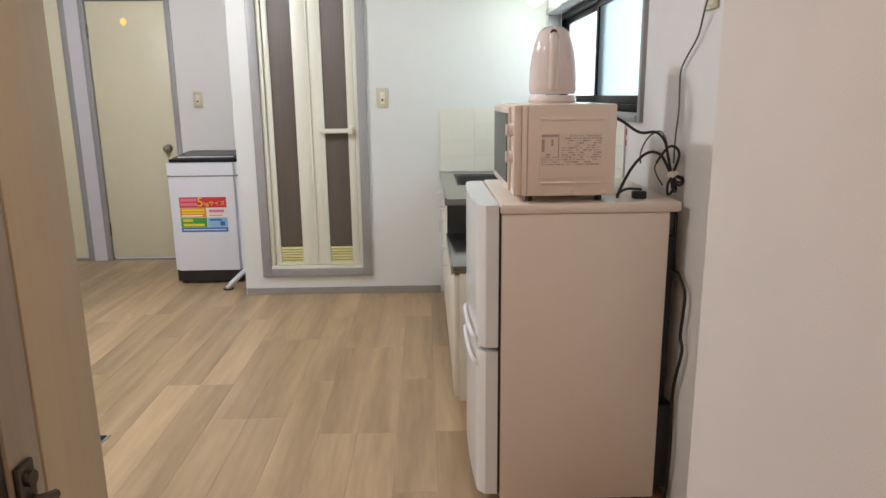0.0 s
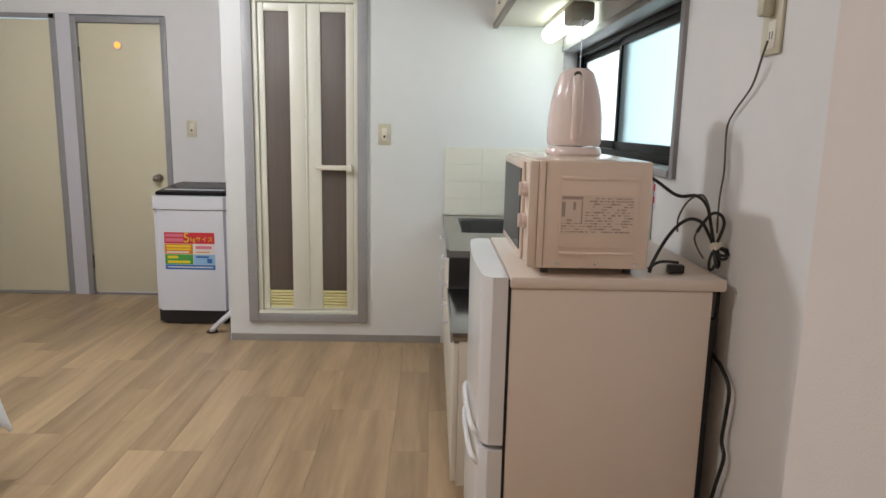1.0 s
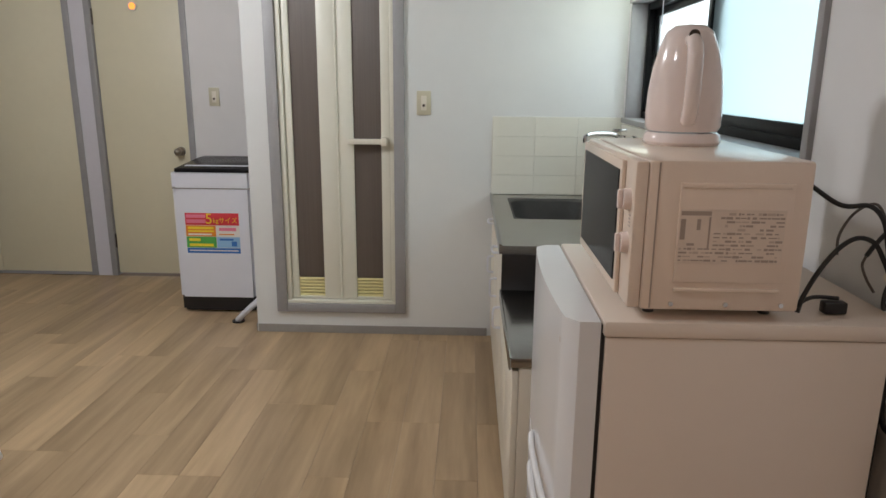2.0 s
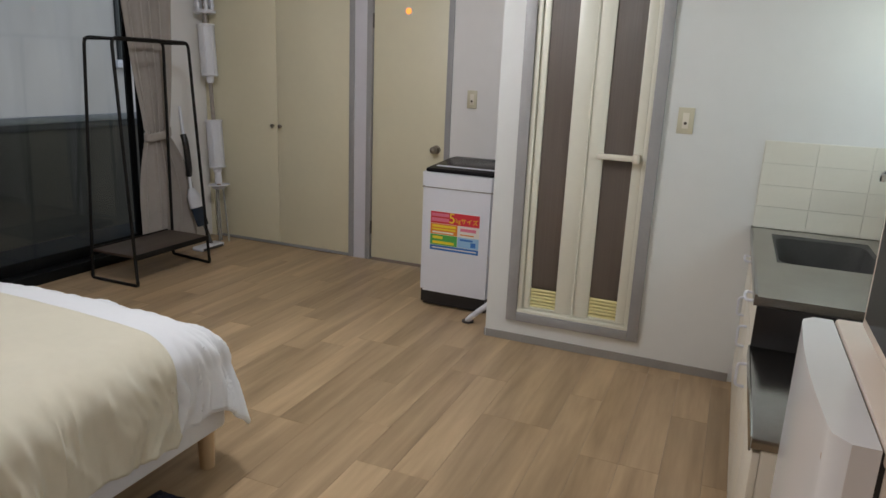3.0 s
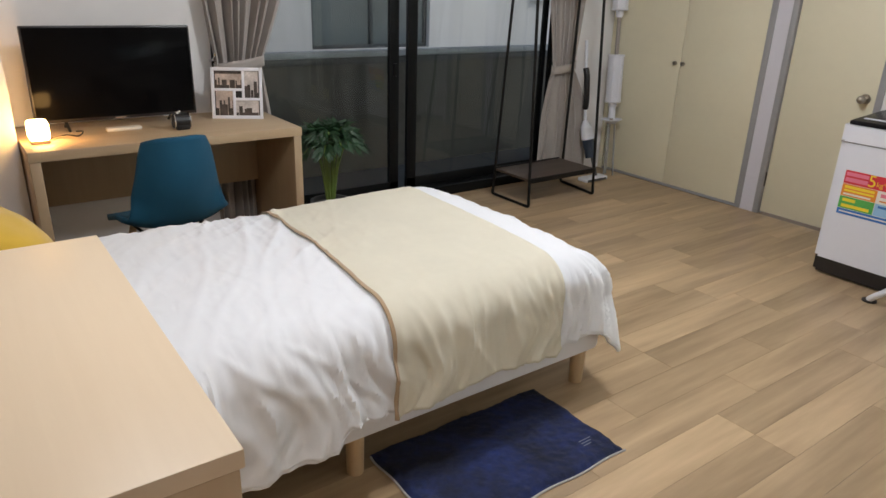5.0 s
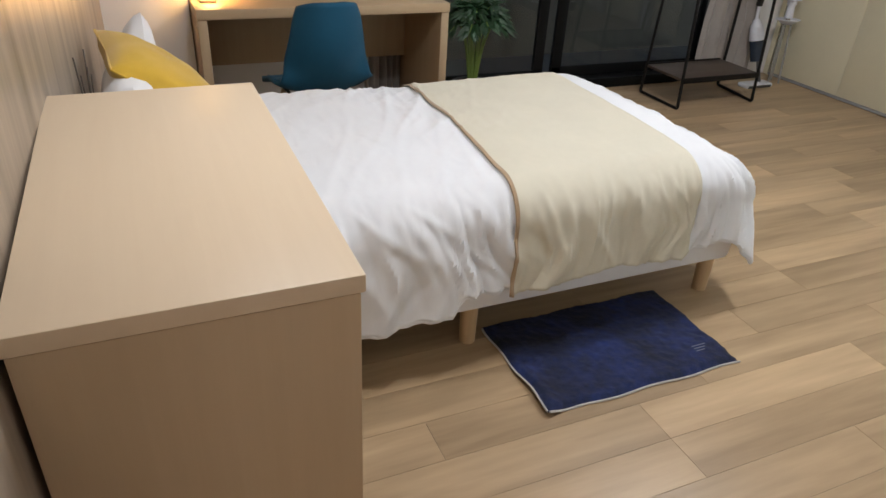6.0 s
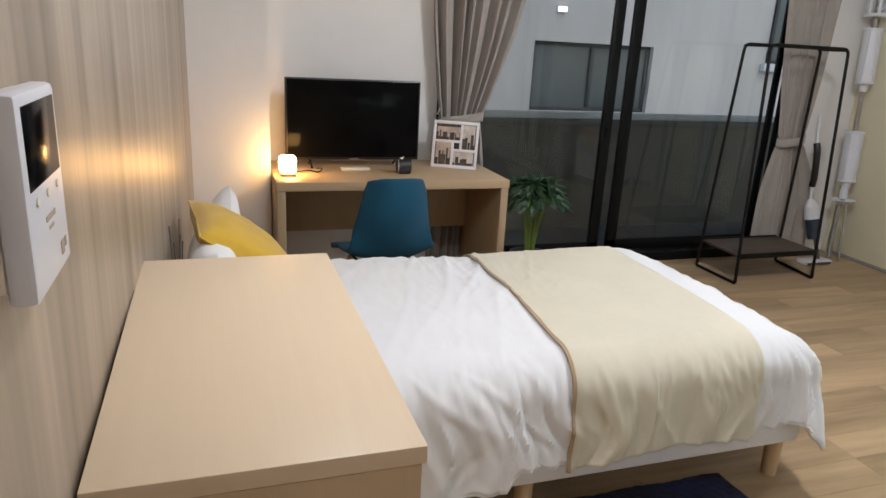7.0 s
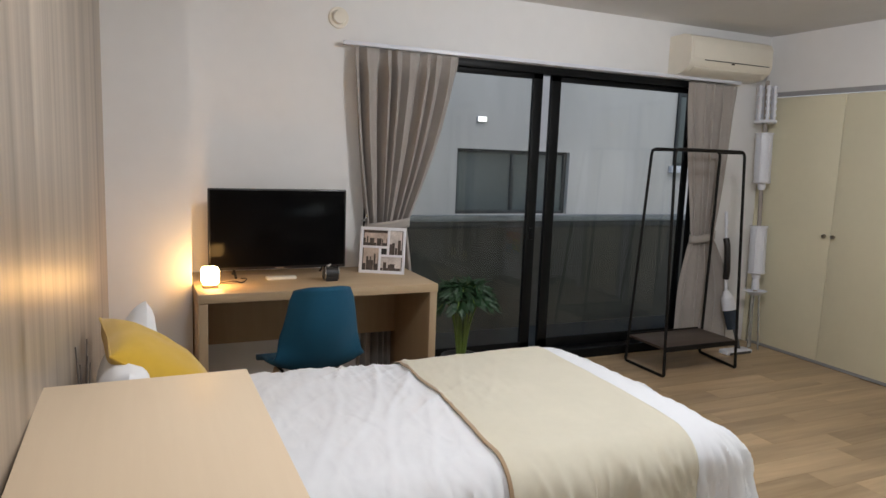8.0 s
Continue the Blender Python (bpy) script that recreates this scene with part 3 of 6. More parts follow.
box("core", (0.33, 0.849, BACK + 0.003, SOUTH - 0.085, 0.005, 2.028), DARKLEAF, slide, "", 0.0)
box("stile", (0.849, 0.884, BACK + 0.003, SOUTH - 0.083, 0.005, 2.028), STILE, slide, "grey-brown edge stile", 0.003)
bm = boxes((0.884, 0.889, BACK + 0.004, BACK + 0.024, 0.955, 1.008), bevel=0.002)
hp = part("handle_plate", bm, DARKMETAL, slide, "dark metal handle plate")
tube("lever", [(0.889, BACK + 0.015, 0.978), (0.893, BACK + 0.015, 0.978), (0.896, BACK + 0.019, 0.977), (0.897, BACK + 0.030, 0.973)], 0.004, DARKMETAL, hp, "curved lever handle")
rod("cylinder", (0.889, BACK + 0.014, 0.996), (0.893, BACK + 0.014, 0.996), 0.006, DARKMETAL, hp, seg=16)


# ---- outside ----
bal = thing("balcony", "narrow balcony with a dark mesh parapet", "balcony", (-3.4, -1, -0.1), "", "structure")
box("balcony_floor", (-3.98, -2.95, -6, 4, -0.16, -0.05), PARAPET_BAND, bal, "dark balcony floor", 0.0)
box("parapet", (-3.94, -3.90, -6, 4, -0.05, 0.84), PARAPET, bal, "dark mesh parapet", 0.0)
box("band", (-3.945, -3.888, -6, 4, 0.84, 0.895), PARAPET_BAND, bal, "dark rail band", 0.004)
box("cap", (-3.96, -3.87, -6, 4, 0.895, 0.945), PARAPET_CAP, bal, "grey rail cap", 0.006)
nb = thing("neighbour_building", "grey concrete wall of the house next door", "building", (-5.6, 0, -3), "", "structure")
NX = -5.56
part("wall", boxes((NX - 0.3, NX, -9, -0.37, -3, 5.5), (NX - 0.3, NX, 1.085, 7, -3, 5.5), (NX - 0.3, NX, -0.37, 1.085, -3, 0.79), (NX - 0.3, NX, -0.37, 1.085, 1.51, 5.5)),
     CONCRETE, nb, "grey board-marked concrete", False)
w1 = part("window", boxes((NX - 0.12, NX - 0.06, -0.37, -0.33, 0.79, 1.51), (NX - 0.12, NX - 0.06, 1.045, 1.085, 0.79, 1.51), (NX - 0.12, NX - 0.06, 0.34, 0.38, 0.83, 1.47),
                         (NX - 0.12, NX - 0.06, -0.33, 1.045, 1.47, 1.51), (NX - 0.12, NX - 0.06, -0.33, 1.045, 0.79, 0.83), bevel=0.003), PARAPET_BAND, nb, "dark window frame")
box("pane", (NX - 0.1, NX - 0.09, -0.34, 1.055, 0.80, 1.50), NBR_GLASS, w1, "dull dark glass pane", 0.0)
w2 = part("window", boxes((NX, NX + 0.03, 2.64, 2.68, 1.40, 2.3), (NX, NX + 0.03, 3.16, 3.2, 1.40, 2.3), (NX, NX + 0.03, 2.68, 3.16, 2.26, 2.3), (NX, NX + 0.03, 2.68, 3.16, 1.40, 1.44), bevel=0.003), PARAPET_BAND, nb, "dark window frame")
box("pane", (NX, NX + 0.012, 2.67, 3.17, 1.43, 2.27), NBR_GLASS, w2, "dull dark glass pane", 0.0)
# Added glowing box for a bright spot in the window; no lamp is known.
bright_spot_box = box("wall_lamp", (NX, NX + 0.03, -0.155, -0.045, 1.800, 1.862), WHITE, nb, "small white box added for a bright spot", 0.004)
box("lens", (NX + 0.0305, NX + 0.045, -0.148, -0.052, 1.807, 1.855), HOODLIGHT, bright_spot_box, "added glowing white face", 0.004)
box("window_sill", (NX, NX + 0.07, 2.58, 3.26, 1.31, 1.40), WHITE, w2, "white window sill", 0.006)
structure("ground", boxes((-60, 60, -60, 60, -3.2, -3.0)), CONCRETE, "grey ground between the houses", "ground")


# ---- kitchen ----
sink = thing("sink_unit", "white kitchen sink unit with a stainless top", "sink unit", (1.54, -0.585, 0))
box("carcass", (1.298, EAST - 0.005, -1.165, -0.012, 0.07, 0.62), WHITE_WARM, sink, "", 0.003)
box("side_panel", (1.298, EAST - 0.005, -1.165, -1.147, 0.62, 0.755), WHITE_WARM, sink, "", 0.002)
box("side_panel", (1.298, EAST - 0.005, -0.03, -0.012, 0.62, 0.755), WHITE_WARM, sink, "", 0.002)
box("plinth", (1.343, EAST - 0.005, -1.16, -0.012, 0.0, 0.07), BASEBOARD, sink, "grey recessed plinth", 0.0)
for y0, y1, hy in ((-0.385, -0.02, -0.35), (-0.77, -0.391, -0.735), (-1.16, -0.776, -1.12)):
    d = box("cabinet_door", (1.279, 1.297, y0, y1, 0.085, 0.585), WHITE_WARM, sink, "white cabinet door", 0.003)
    tube("handle", [(1.279, hy, 0.46), (1.253, hy, 0.465), (1.251, hy, 0.50), (1.253, hy, 0.535), (1.279, hy, 0.54)], 0.005, WHITE, d, "white bow handle")
for y0, y1 in ((-0.58, -0.02), (-1.16, -0.586)):
    d = box("drawer_front", (1.279, 1.297, y0, y1, 0.595, 0.742), WHITE_WARM, sink, "white drawer front", 0.003)
    tube("handle", [(1.279, (y0 + y1) / 2 - 0.05, 0.70), (1.253, (y0 + y1) / 2 - 0.045, 0.70), (1.253, (y0 + y1) / 2 + 0.045, 0.70), (1.279, (y0 + y1) / 2 + 0.05, 0.70)], 0.005, WHITE, d, "white bow handle")
for name, r in (("front_rail", (1.265, 1.348, -1.168, -0.006, 0.756, 0.786)), ("side_rail", (1.348, 1.72, -0.13, -0.006, 0.756, 0.786)),
                ("drainer", (1.348, 1.72, -1.168, -0.67, 0.756, 0.786)), ("rear_rail", (1.72, EAST - 0.012, -1.168, -0.006, 0.756, 0.786))):
    box(name, r, STEEL, sink, "brushed stainless worktop", 0.0)
box("upstand", (1.265, 1.275, -1.168, -0.006, 0.786, 0.792), STEEL, sink, "stainless front lip", 0.002)
bm = bmesh.new()
basin_z = [(0.786, 0.0), (0.776, 0.012), (0.65, 0.03), (0.635, 0.06)]
rings = []
for z, inset in basin_z:
    x0, x1, y0, y1, r = 1.348 + inset, 1.72 - inset, -0.67 + inset, -0.13 - inset, 0.07
    ring = []
    for cx, cy, a0 in ((x1 - r, y1 - r, 0), (x0 + r, y1 - r, 90), (x0 + r, y0 + r, 180), (x1 - r, y0 + r, 270)):
        for k in range(7):
            a = radians(a0 + 15 * k)
            ring.append(bm.verts.new((cx + r * math.cos(a), cy + r * math.sin(a), z)))
    rings.append(ring)
for a, b in zip(rings, rings[1:]):
    for k in range(len(a)):
        bm.faces.new((a[k], a[(k + 1) % len(a)], b[(k + 1) % len(a)], b[k]))
bm.faces.new(rings[-1])
corner_fill = rings[0]
for quad, cx, cy in ((0, 1.72, -0.13), (1, 1.348, -0.13), (2, 1.348, -0.67), (3, 1.72, -0.67)):
    c = bm.verts.new((cx, cy, 0.7858))
    for k in range(6):
        bm.faces.new((c, corner_fill[quad * 7 + k], corner_fill[quad * 7 + k + 1]))
part("basin", bm, BASIN_SHADED, sink, "deep stainless basin")
rod("drain", (1.53, -0.4, 0.635), (1.53, -0.4, 0.64), 0.05, CHROME, sink, label="chrome drain", seg=24)

tap = thing("wall_tap", "chrome wall-mounted kitchen tap with a swivel spout", "tap", (EAST - 0.01, -0.36, 1.06))
rod("flange", (EAST - 0.011, -0.36, 1.09), (EAST - 0.03, -0.36, 1.09), 0.028, CHROME, tap, seg=20)
tube("body", [(EAST - 0.03, -0.36, 1.09), (EAST - 0.07, -0.36, 1.09), (EAST - 0.075, -0.36, 1.12)], 0.014, CHROME, tap, steps=4)
tube("spout", [(EAST - 0.07, -0.36, 1.10), (EAST - 0.12, -0.38, 1.125), (EAST - 0.2, -0.41, 1.13), (EAST - 0.25, -0.43, 1.12), (EAST - 0.255, -0.432, 1.09)], 0.010, CHROME, tap, "chrome swivel spout")
bm = boxes((EAST - 0.12, EAST - 0.055, -0.372, -0.348, 1.136, 1.148), bevel=0.004)
part("lever", bm, CHROME, tap, "chrome lever")

hob = thing("hob_unit", "low white kitchen unit with a bare stainless hob top", "hob unit", (1.54, -1.5, 0))
box("carcass", (1.298, EAST - 0.005, -1.80, -1.176, 0.07, 0.595), WHITE_WARM, hob, "", 0.003)
box("plinth", (1.343, EAST - 0.005, -1.80, -1.176, 0, 0.07), BASEBOARD, hob, "grey recessed plinth", 0.0)
for y0, y1 in ((-1.485, -1.18), (-1.796, -1.491)):
    box("cabinet_door", (1.279, 1.297, y0, y1, 0.085, 0.585), WHITE_WARM, hob, "white cabinet door", 0.003)
part("worktop", boxes((1.273, EAST - 0.012, -1.805, -1.176, 0.597, 0.625), (1.269, 1.275, -1.805, -1.176, 0.590, 0.629), bevel=0.003), STEEL, hob, "brushed stainless hob top")
box("side_shield", (1.275, EAST - 0.012, -1.176, -1.170, 0.60, 0.757), BLACK, hob, "dark side panel below the sink top", 0.001)

cup = thing("wall_cupboard", "aged cream cupboard over the sink", "wall cupboard", (1.72, -0.58, 1.855))
box("carcass", (1.551, EAST - 0.004, -1.15, -0.01, 1.858, 2.42), CUPBOARD, cup, "", 0.003)
for y0, y1 in ((-0.38, -0.015), (-0.765, -0.386), (-1.147, -0.771)):
    d = box("cabinet_door", (1.533, 1.550, y0, y1, 1.873, 2.415), CUPBOARD, cup, "aged cream cupboard door", 0.003)
    rod("knob", (1.533, y0 + 0.04, 1.93), (1.519, y0 + 0.04, 1.93), 0.009, CHROME, d, label="small chrome knob")
part("light_rail", boxes((1.525, 1.551, -1.15, -0.01, 1.843, 1.870), bevel=0.002), RAIL, cup, "brown lower rail")

fl = thing("fluorescent_lamp", "lit white fluorescent lamp under the cupboard", "lamp", (1.82, -0.6, 1.857))
box("housing", (1.795, 1.855, -0.98, -0.12, 1.832, 1.857), WHITE_WARM, fl, "cream lamp housing", 0.006)
bm = bmesh.new()
add_rod(bm, (1.825, -0.80, 1.800), (1.825, -0.14, 1.800), 0.045, seg=24)
bmesh.ops.bevel(bm, geom=[e for e in bm.edges if len(e.link_faces) == 2 and any(len(f.verts) > 4 for f in e.link_faces)], offset=0.02, segments=4, affect='EDGES')
part("diffuser", bm, TUBE, fl, "glowing white diffuser")
box("end_cap", (1.775, 1.875, -0.985, -0.802, 1.752, 1.832), LAMP_CAP, fl, "grey-brown end cap", 0.012)
tube("pull_cord", [(1.822, -0.99, 1.76), (1.822, -0.99, 1.65), (1.822, -0.99, 1.555)], 0.0018, WHITE, fl, "thin white pull cord", 2, 6)

hood = thing("range_hood", "aged enamel range hood with a wire filter", "range hood", (1.54, -1.5, 1.8))
part("canopy", boxes((1.27, 1.30, -1.80, -1.175, 1.80, 1.88), (EAST - 0.03, EAST - 0.002, -1.80, -1.175, 1.80, 1.88), (1.30, EAST - 0.03, -1.20, -1.175, 1.80, 1.88),
                     (1.30, EAST - 0.03, -1.80, -1.775, 1.80, 1.88), (1.30, 1.45, -1.775, -1.20, 1.803, 1.815), (1.27, EAST - 0.002, -1.80, -1.175, 1.88, 2.425), bevel=0.004), HOOD, hood, "aged enamel canopy")
box("lamp_lens", (1.335, 1.40, -1.62, -1.44, 1.795, 1.803), HOODLIGHT, hood, "small lit lamp lens", 0.003)
bm = bmesh.new()
for k in range(15):
    y = -1.76 + k * 0.0385
    add_rod(bm, (1.46, y, 1.82), (1.79, y, 1.82), 0.0025, seg=6)
for x in (1.46, 1.57, 1.68, 1.79):
    add_rod(bm, (x, -1.765, 1.824), (x, -1.215, 1.824), 0.003, seg=6)
part("filter_grille", bm, DARKMETAL, hood, "dark wire filter grille")
box("filter", (1.455, 1.795, -1.77, -1.205, 1.85, 1.86), BLACK, hood, "dark filter mat", 0.0)

# refrigerator: doors face into the room
FX0, FX1, FY0, FY1, FZ = 1.389, 1.868, -2.430, -1.86, 0.960
fr = thing("refrigerator", "small white two-door refrigerator", "refrigerator", (1.5, -2.25, 0))
box("body", (FX0, FX1, FY0, FY1, 0.03, FZ - 0.03), FRIDGE, fr, "", 0.006)
box("top_panel", (FX0 - 0.004, FX1 + 0.03, FY0 - 0.004, FY1 + 0.004, FZ - 0.03, FZ), FRIDGE, fr, "white top panel", 0.007)
for z0, z1, nm in ((0.055, 0.520, "lower_door"), (0.534, FZ - 0.004, "upper_door")):
    bm = bmesh.new()

    def bowed(u, v, z0=z0, z1=z1):
        y = FY0 + 0.002 + u * (FY1 - FY0 - 0.004)
        edge = 1 - min(1.0, min(u, 1 - u) / 0.06)
        x = FX0 - 0.066 - 0.012 * math.sin(math.pi * u) + 0.022 * edge ** 2
        return Vector((x, y, z0 + v * (z1 - z0)))
    add_grid(bm, bowed, 24, 1)
    back = bmesh.ops.extrude_face_region(bm, geom=list(bm.faces))["geom"]
    for v in back:
        if isinstance(v, bmesh.types.BMVert):
            v.co.x = FX0 - 0.008
    d = part(nm, bm, FRIDGE_DOOR, fr, "glossy white bowed door")
    gz = z1 - 0.03 if nm == "lower_door" else z0 + 0.03
    tube("grip", [(FX0 - 0.062, FY0 + 0.03, gz - 0.02), (FX0 - 0.082, FY0 + 0.05, gz), (FX0 - 0.088, FY0 + 0.2, gz), (FX0 - 0.085, FY0 + 0.32, gz), (FX0 - 0.07, FY0 + 0.34, gz)], 0.007, FRIDGE_DOOR, d, "moulded white door grip")
box("badge", (FX0 - 0.0695, FX0 - 0.066, FY0 + 0.05, FY0 + 0.10, 0.900, 0.910), PRINT, fr, "small grey badge", 0.0)
box("gasket", (FX0 - 0.008, FX0, FY0 + 0.006, FY1 - 0.006, 0.055, FZ - 0.01), BLACK, fr, "dark door gasket", 0.0)
for x, y in ((FX0 + 0.04, FY0 + 0.04), (FX0 + 0.04, FY1 - 0.04), (FX1 - 0.04, FY0 + 0.04), (FX1 - 0.04, FY1 - 0.04)):
    rod("foot", (x, y, 0), (x, y, 0.032), 0.018, BLACK, fr)
part("compressor_cover", boxes((FX1, FX1 + 0.035, FY0 + 0.05, FY1 - 0.05, 0.05, 0.85), (FX1, FX1 + 0.05, FY0 + 0.02, FY1 - 0.02, 0.05, 0.33), bevel=0.005), BLACK, fr, "black rear condenser cover")

MX0, MX1, MY0, MY1, MZ0, MZ1 = 1.442, 1.703, -2.432, -1.975, 0.981, 1.232
mw = thing("microwave_oven", "white microwave oven with two pale knobs", "microwave", (1.48, -2.26, FZ))
box("case", (MX0, MX1, MY0, MY1, MZ0, MZ1), MICRO, mw, "", 0.006)
box("pressed_panel", (MX0 + 0.05, MX1 - 0.03, MY0 - 0.0035, MY0 + 0.002, MZ0 + 0.05, MZ1 - 0.035), MICRO, mw, "raised side panel", 0.0015)
box("front", (MX0 - 0.022, MX0, MY0 + 0.003, MY1 - 0.002, MZ0 + 0.002, MZ1 - 0.002), MICRO, mw, "white front frame", 0.005)
dr = box("oven_door", (MX0 - 0.03, MX0 - 0.022, MY0 + 0.068, MY1 - 0.004, MZ0 + 0.008, MZ1 - 0.008), MICRO, mw, "oven door", 0.003)
box("window", (MX0 - 0.0325, MX0 - 0.030, MY0 + 0.082, MY1 - 0.03, MZ0 + 0.03, MZ1 - 0.025), OVENGLASS, dr, "dark oven window", 0.0)
for z in (MZ0 + 0.182, MZ0 + 0.108):
    bm = bmesh.new()
    add_rod(bm, (MX0 - 0.022, MY0 + 0.034, z), (MX0 - 0.034, MY0 + 0.034, z), 0.019, 0.017, 24)
    add_box(bm, MX0 - 0.042, MX0 - 0.034, MY0 + 0.029, MY0 + 0.039, z - 0.016, z + 0.016, 0.002)
    part("knob", bm, PINK, mw, "pale round knob")
for k in range(4):
    box("print_bar", (MX0 - 0.0228, MX0 - 0.022, MY0 + 0.018, MY0 + 0.03, MZ0 + 0.138 + 0.006 * k, MZ0 + 0.140 + 0.006 * k), PRINT, mw, "", 0.0)
rnd = random.Random(5)
box("seam", (MX0 + 0.014, MX0 + 0.0165, MY0 - 0.0006, MY0 + 0.002, MZ0 + 0.004, MZ1 - 0.004), PRINT, mw, "panel seam", 0.0)
for z0, z1 in ((MZ1 - 0.044, MZ1 - 0.036), (MZ0 + 0.034, MZ0 + 0.040)):
    box("pressed_ridge", (MX0 + 0.052, MX1 - 0.036, MY0 - 0.0055, MY0 + 0.002, z0, z1), MICRO, mw, "pressed ridge", 0.002)
lx0, lx1, lz0, lz1 = MX0 + 0.052, MX1 - 0.040, MZ1 - 0.168, MZ1 - 0.078
plate = box("rating_label", (lx0, lx1, MY0 - 0.0042, MY0 - 0.0036, lz0, lz1), LABEL, mw, "printed information label", 0.0)
py0, py1 = MY0 - 0.0046, MY0 - 0.0042
cx1 = lx0 + 0.050
for x0, x1, z0, z1 in ((lx0 + 0.002, cx1, lz1 - 0.010, lz1 - 0.003), (cx1 - 0.003, cx1, lz0 + 0.026, lz1 - 0.012), (lx0 + 0.002, lx0 + 0.010, lz0 + 0.040, lz1 - 0.016),
                       (lx0 + 0.028, lx0 + 0.034, lz1 - 0.034, lz1 - 0.016), (lx0 + 0.014, lx0 + 0.026, lz0 + 0.030, lz0 + 0.034)):
    box("print_bar", (x0, x1, py0, py1, z0, z1), PRINT, plate, "", 0.0)
rows = 13
for r in range(rows):
    z = lz1 - 0.004 - (r + 0.5) * (lz1 - lz0 - 0.006) / rows
    x = cx1 + 0.006 + (rnd.uniform(0.008, 0.03) if r < 5 else 0.0) if r < 9 else lx0 + 0.002
    while x < lx1 - 0.006:
        w = rnd.uniform(0.003, 0.014)
        if rnd.random() < 0.80:
            h = rnd.uniform(0.0009, 0.0021)
            box("print_bar", (x, min(x + w, lx1 - 0.002), py0, py1, z - h, z + h), PRINT if rnd.random() < 0.7 else PRINT_PALE, plate, "", 0.0)
        x += w + rnd.choice((0.0012, 0.0012, 0.004))
for x in (MX0 + 0.03, MX1 - 0.03):
    for y in (MY0 + 0.04, MY1 - 0.04):
        rod("foot", (x, y + 0.02, FZ), (x, y + 0.02, MZ0 + 0.002), 0.010, POT, mw)
for x in (MX0 + 0.05, MX0 + 0.14, MX1 - 0.03):
    rod("screw", (x, MY0 - 0.003, MZ0 + 0.012), (x, MY0 + 0.002, MZ0 + 0.012), 0.004, CHROME, mw)

ket = thing("electric_kettle", "pale pink electric kettle on its base", "kettle", (1.580, -2.12, MZ1))
KC = Vector((1.580, -2.12, MZ1))
bm = bmesh.new()
add_lathe(bm, [(0.0, 0.0), (0.071, 0.0), (0.075, 0.006), (0.073, 0.018), (0.068, 0.024), (0.0, 0.024)], KC, 36)
part("base", bm, PINK, ket, "pink power base")
bm = bmesh.new()
prof = [(0.0, 0.026), (0.07, 0.026), (0.0745, 0.034), (0.0755, 0.06), (0.0735, 0.10), (0.068, 0.14), (0.059, 0.175), (0.047, 0.205), (0.043, 0.21), (0.03, 0.219), (0.0, 0.222)]
add_lathe(bm, [(0.97 * r, 1.04 * h) for r, h in prof], KC, 40)
for v in bm.verts:
    d = v.co - KC
    if d.y > 0.02 and d.z > 0.13:
        v.co.y += 0.02 * smoothstep(0.14, 0.19, d.z) * smoothstep(0.02, 0.05, d.y)
part("body", bm, PINK, ket, "glossy pink jug body")
tube("handle", [KC + Vector(p) for p in ((-0.006, -0.028, 0.193), (-0.010, -0.058, 0.198), (-0.014, -0.087, 0.182), (-0.016, -0.099, 0.140), (-0.015, -0.095, 0.094), (-0.012, -0.078, 0.060), (-0.010, -0.064, 0.049))], 0.0145, PINK, ket, "broad curved pink handle", 8, 12)
rod("switch", KC + Vector((-0.010, -0.052, 0.203)), KC + Vector((-0.013, -0.072, 0.207)), 0.010, DARKMETAL, ket, label="brown switch dot")

cb = thing("cable_bundle", "coiled black power cables on the refrigerator", "cable", (1.85, -2.36, FZ))
tube("cable", [(1.70, -2.20, 1.21), (1.745, -2.30, 1.185), (1.79, -2.35, 1.150), (1.835, -2.36, 1.150), (1.862, -2.36, 1.125), (1.872, -2.365, 1.085), (1.885, -2.365, 1.030)], 0.0042, CABLE, cb, "thick black flex", 8, 10)
tube("cable", [(1.725, -2.385, FZ + 0.006), (1.738, -2.375, 0.995), (1.765, -2.37, 1.045), (1.795, -2.365, 1.080), (1.825, -2.36, 1.094), (1.853, -2.36, 1.085), (1.873, -2.36, 1.055), (1.886, -2.365, 1.025)], 0.0042, CABLE, cb, "thick black flex", 8, 10)
tube("cable", [(1.80, -2.345, 1.06), (1.802, -2.34, 1.095), (1.82, -2.345, 1.135), (1.85, -2.35, 1.152), (1.868, -2.355, 1.125), (1.876, -2.36, 1.075)], 0.0024, CABLE_GREY, cb, "thin grey flex")
tube("cable", [(1.842, -2.36, 1.062), (1.856, -2.36, 1.085), (1.876, -2.36, 1.108), (1.897, -2.36, 1.105), (1.905, -2.365, 1.085), (1.898, -2.365, 1.055), (1.889, -2.365, 1.03)], 0.0040, CABLE, cb, "", 8, 8)
tube("cable", [(1.842, -2.36, 1.062), (1.838, -2.36, 1.045), (1.848, -2.362, 1.02), (1.862, -2.365, 0.998)], 0.0024, CABLE_GREY, cb)
for reach, drop, lean in ((0.030, -0.052, -0.012), (0.022, -0.046, 0.004), (0.046, -0.020, 0.022), (0.040, -0.028, 0.018)):
    c = Vector((1.889, -2.366, 1.028))
    tip = c + Vector((lean, -0.012 * abs(drop) / 0.05, drop))
    side = Vector((0.5 * reach, 0.012, 0.0))
    tube("loop", [c, c + (tip - c) * 0.5 + side, tip + side * 0.5, tip - side * 0.4, c + (tip - c) * 0.5 - side * 0.8, c], 0.0038, CABLE, cb, "", 8, 8)
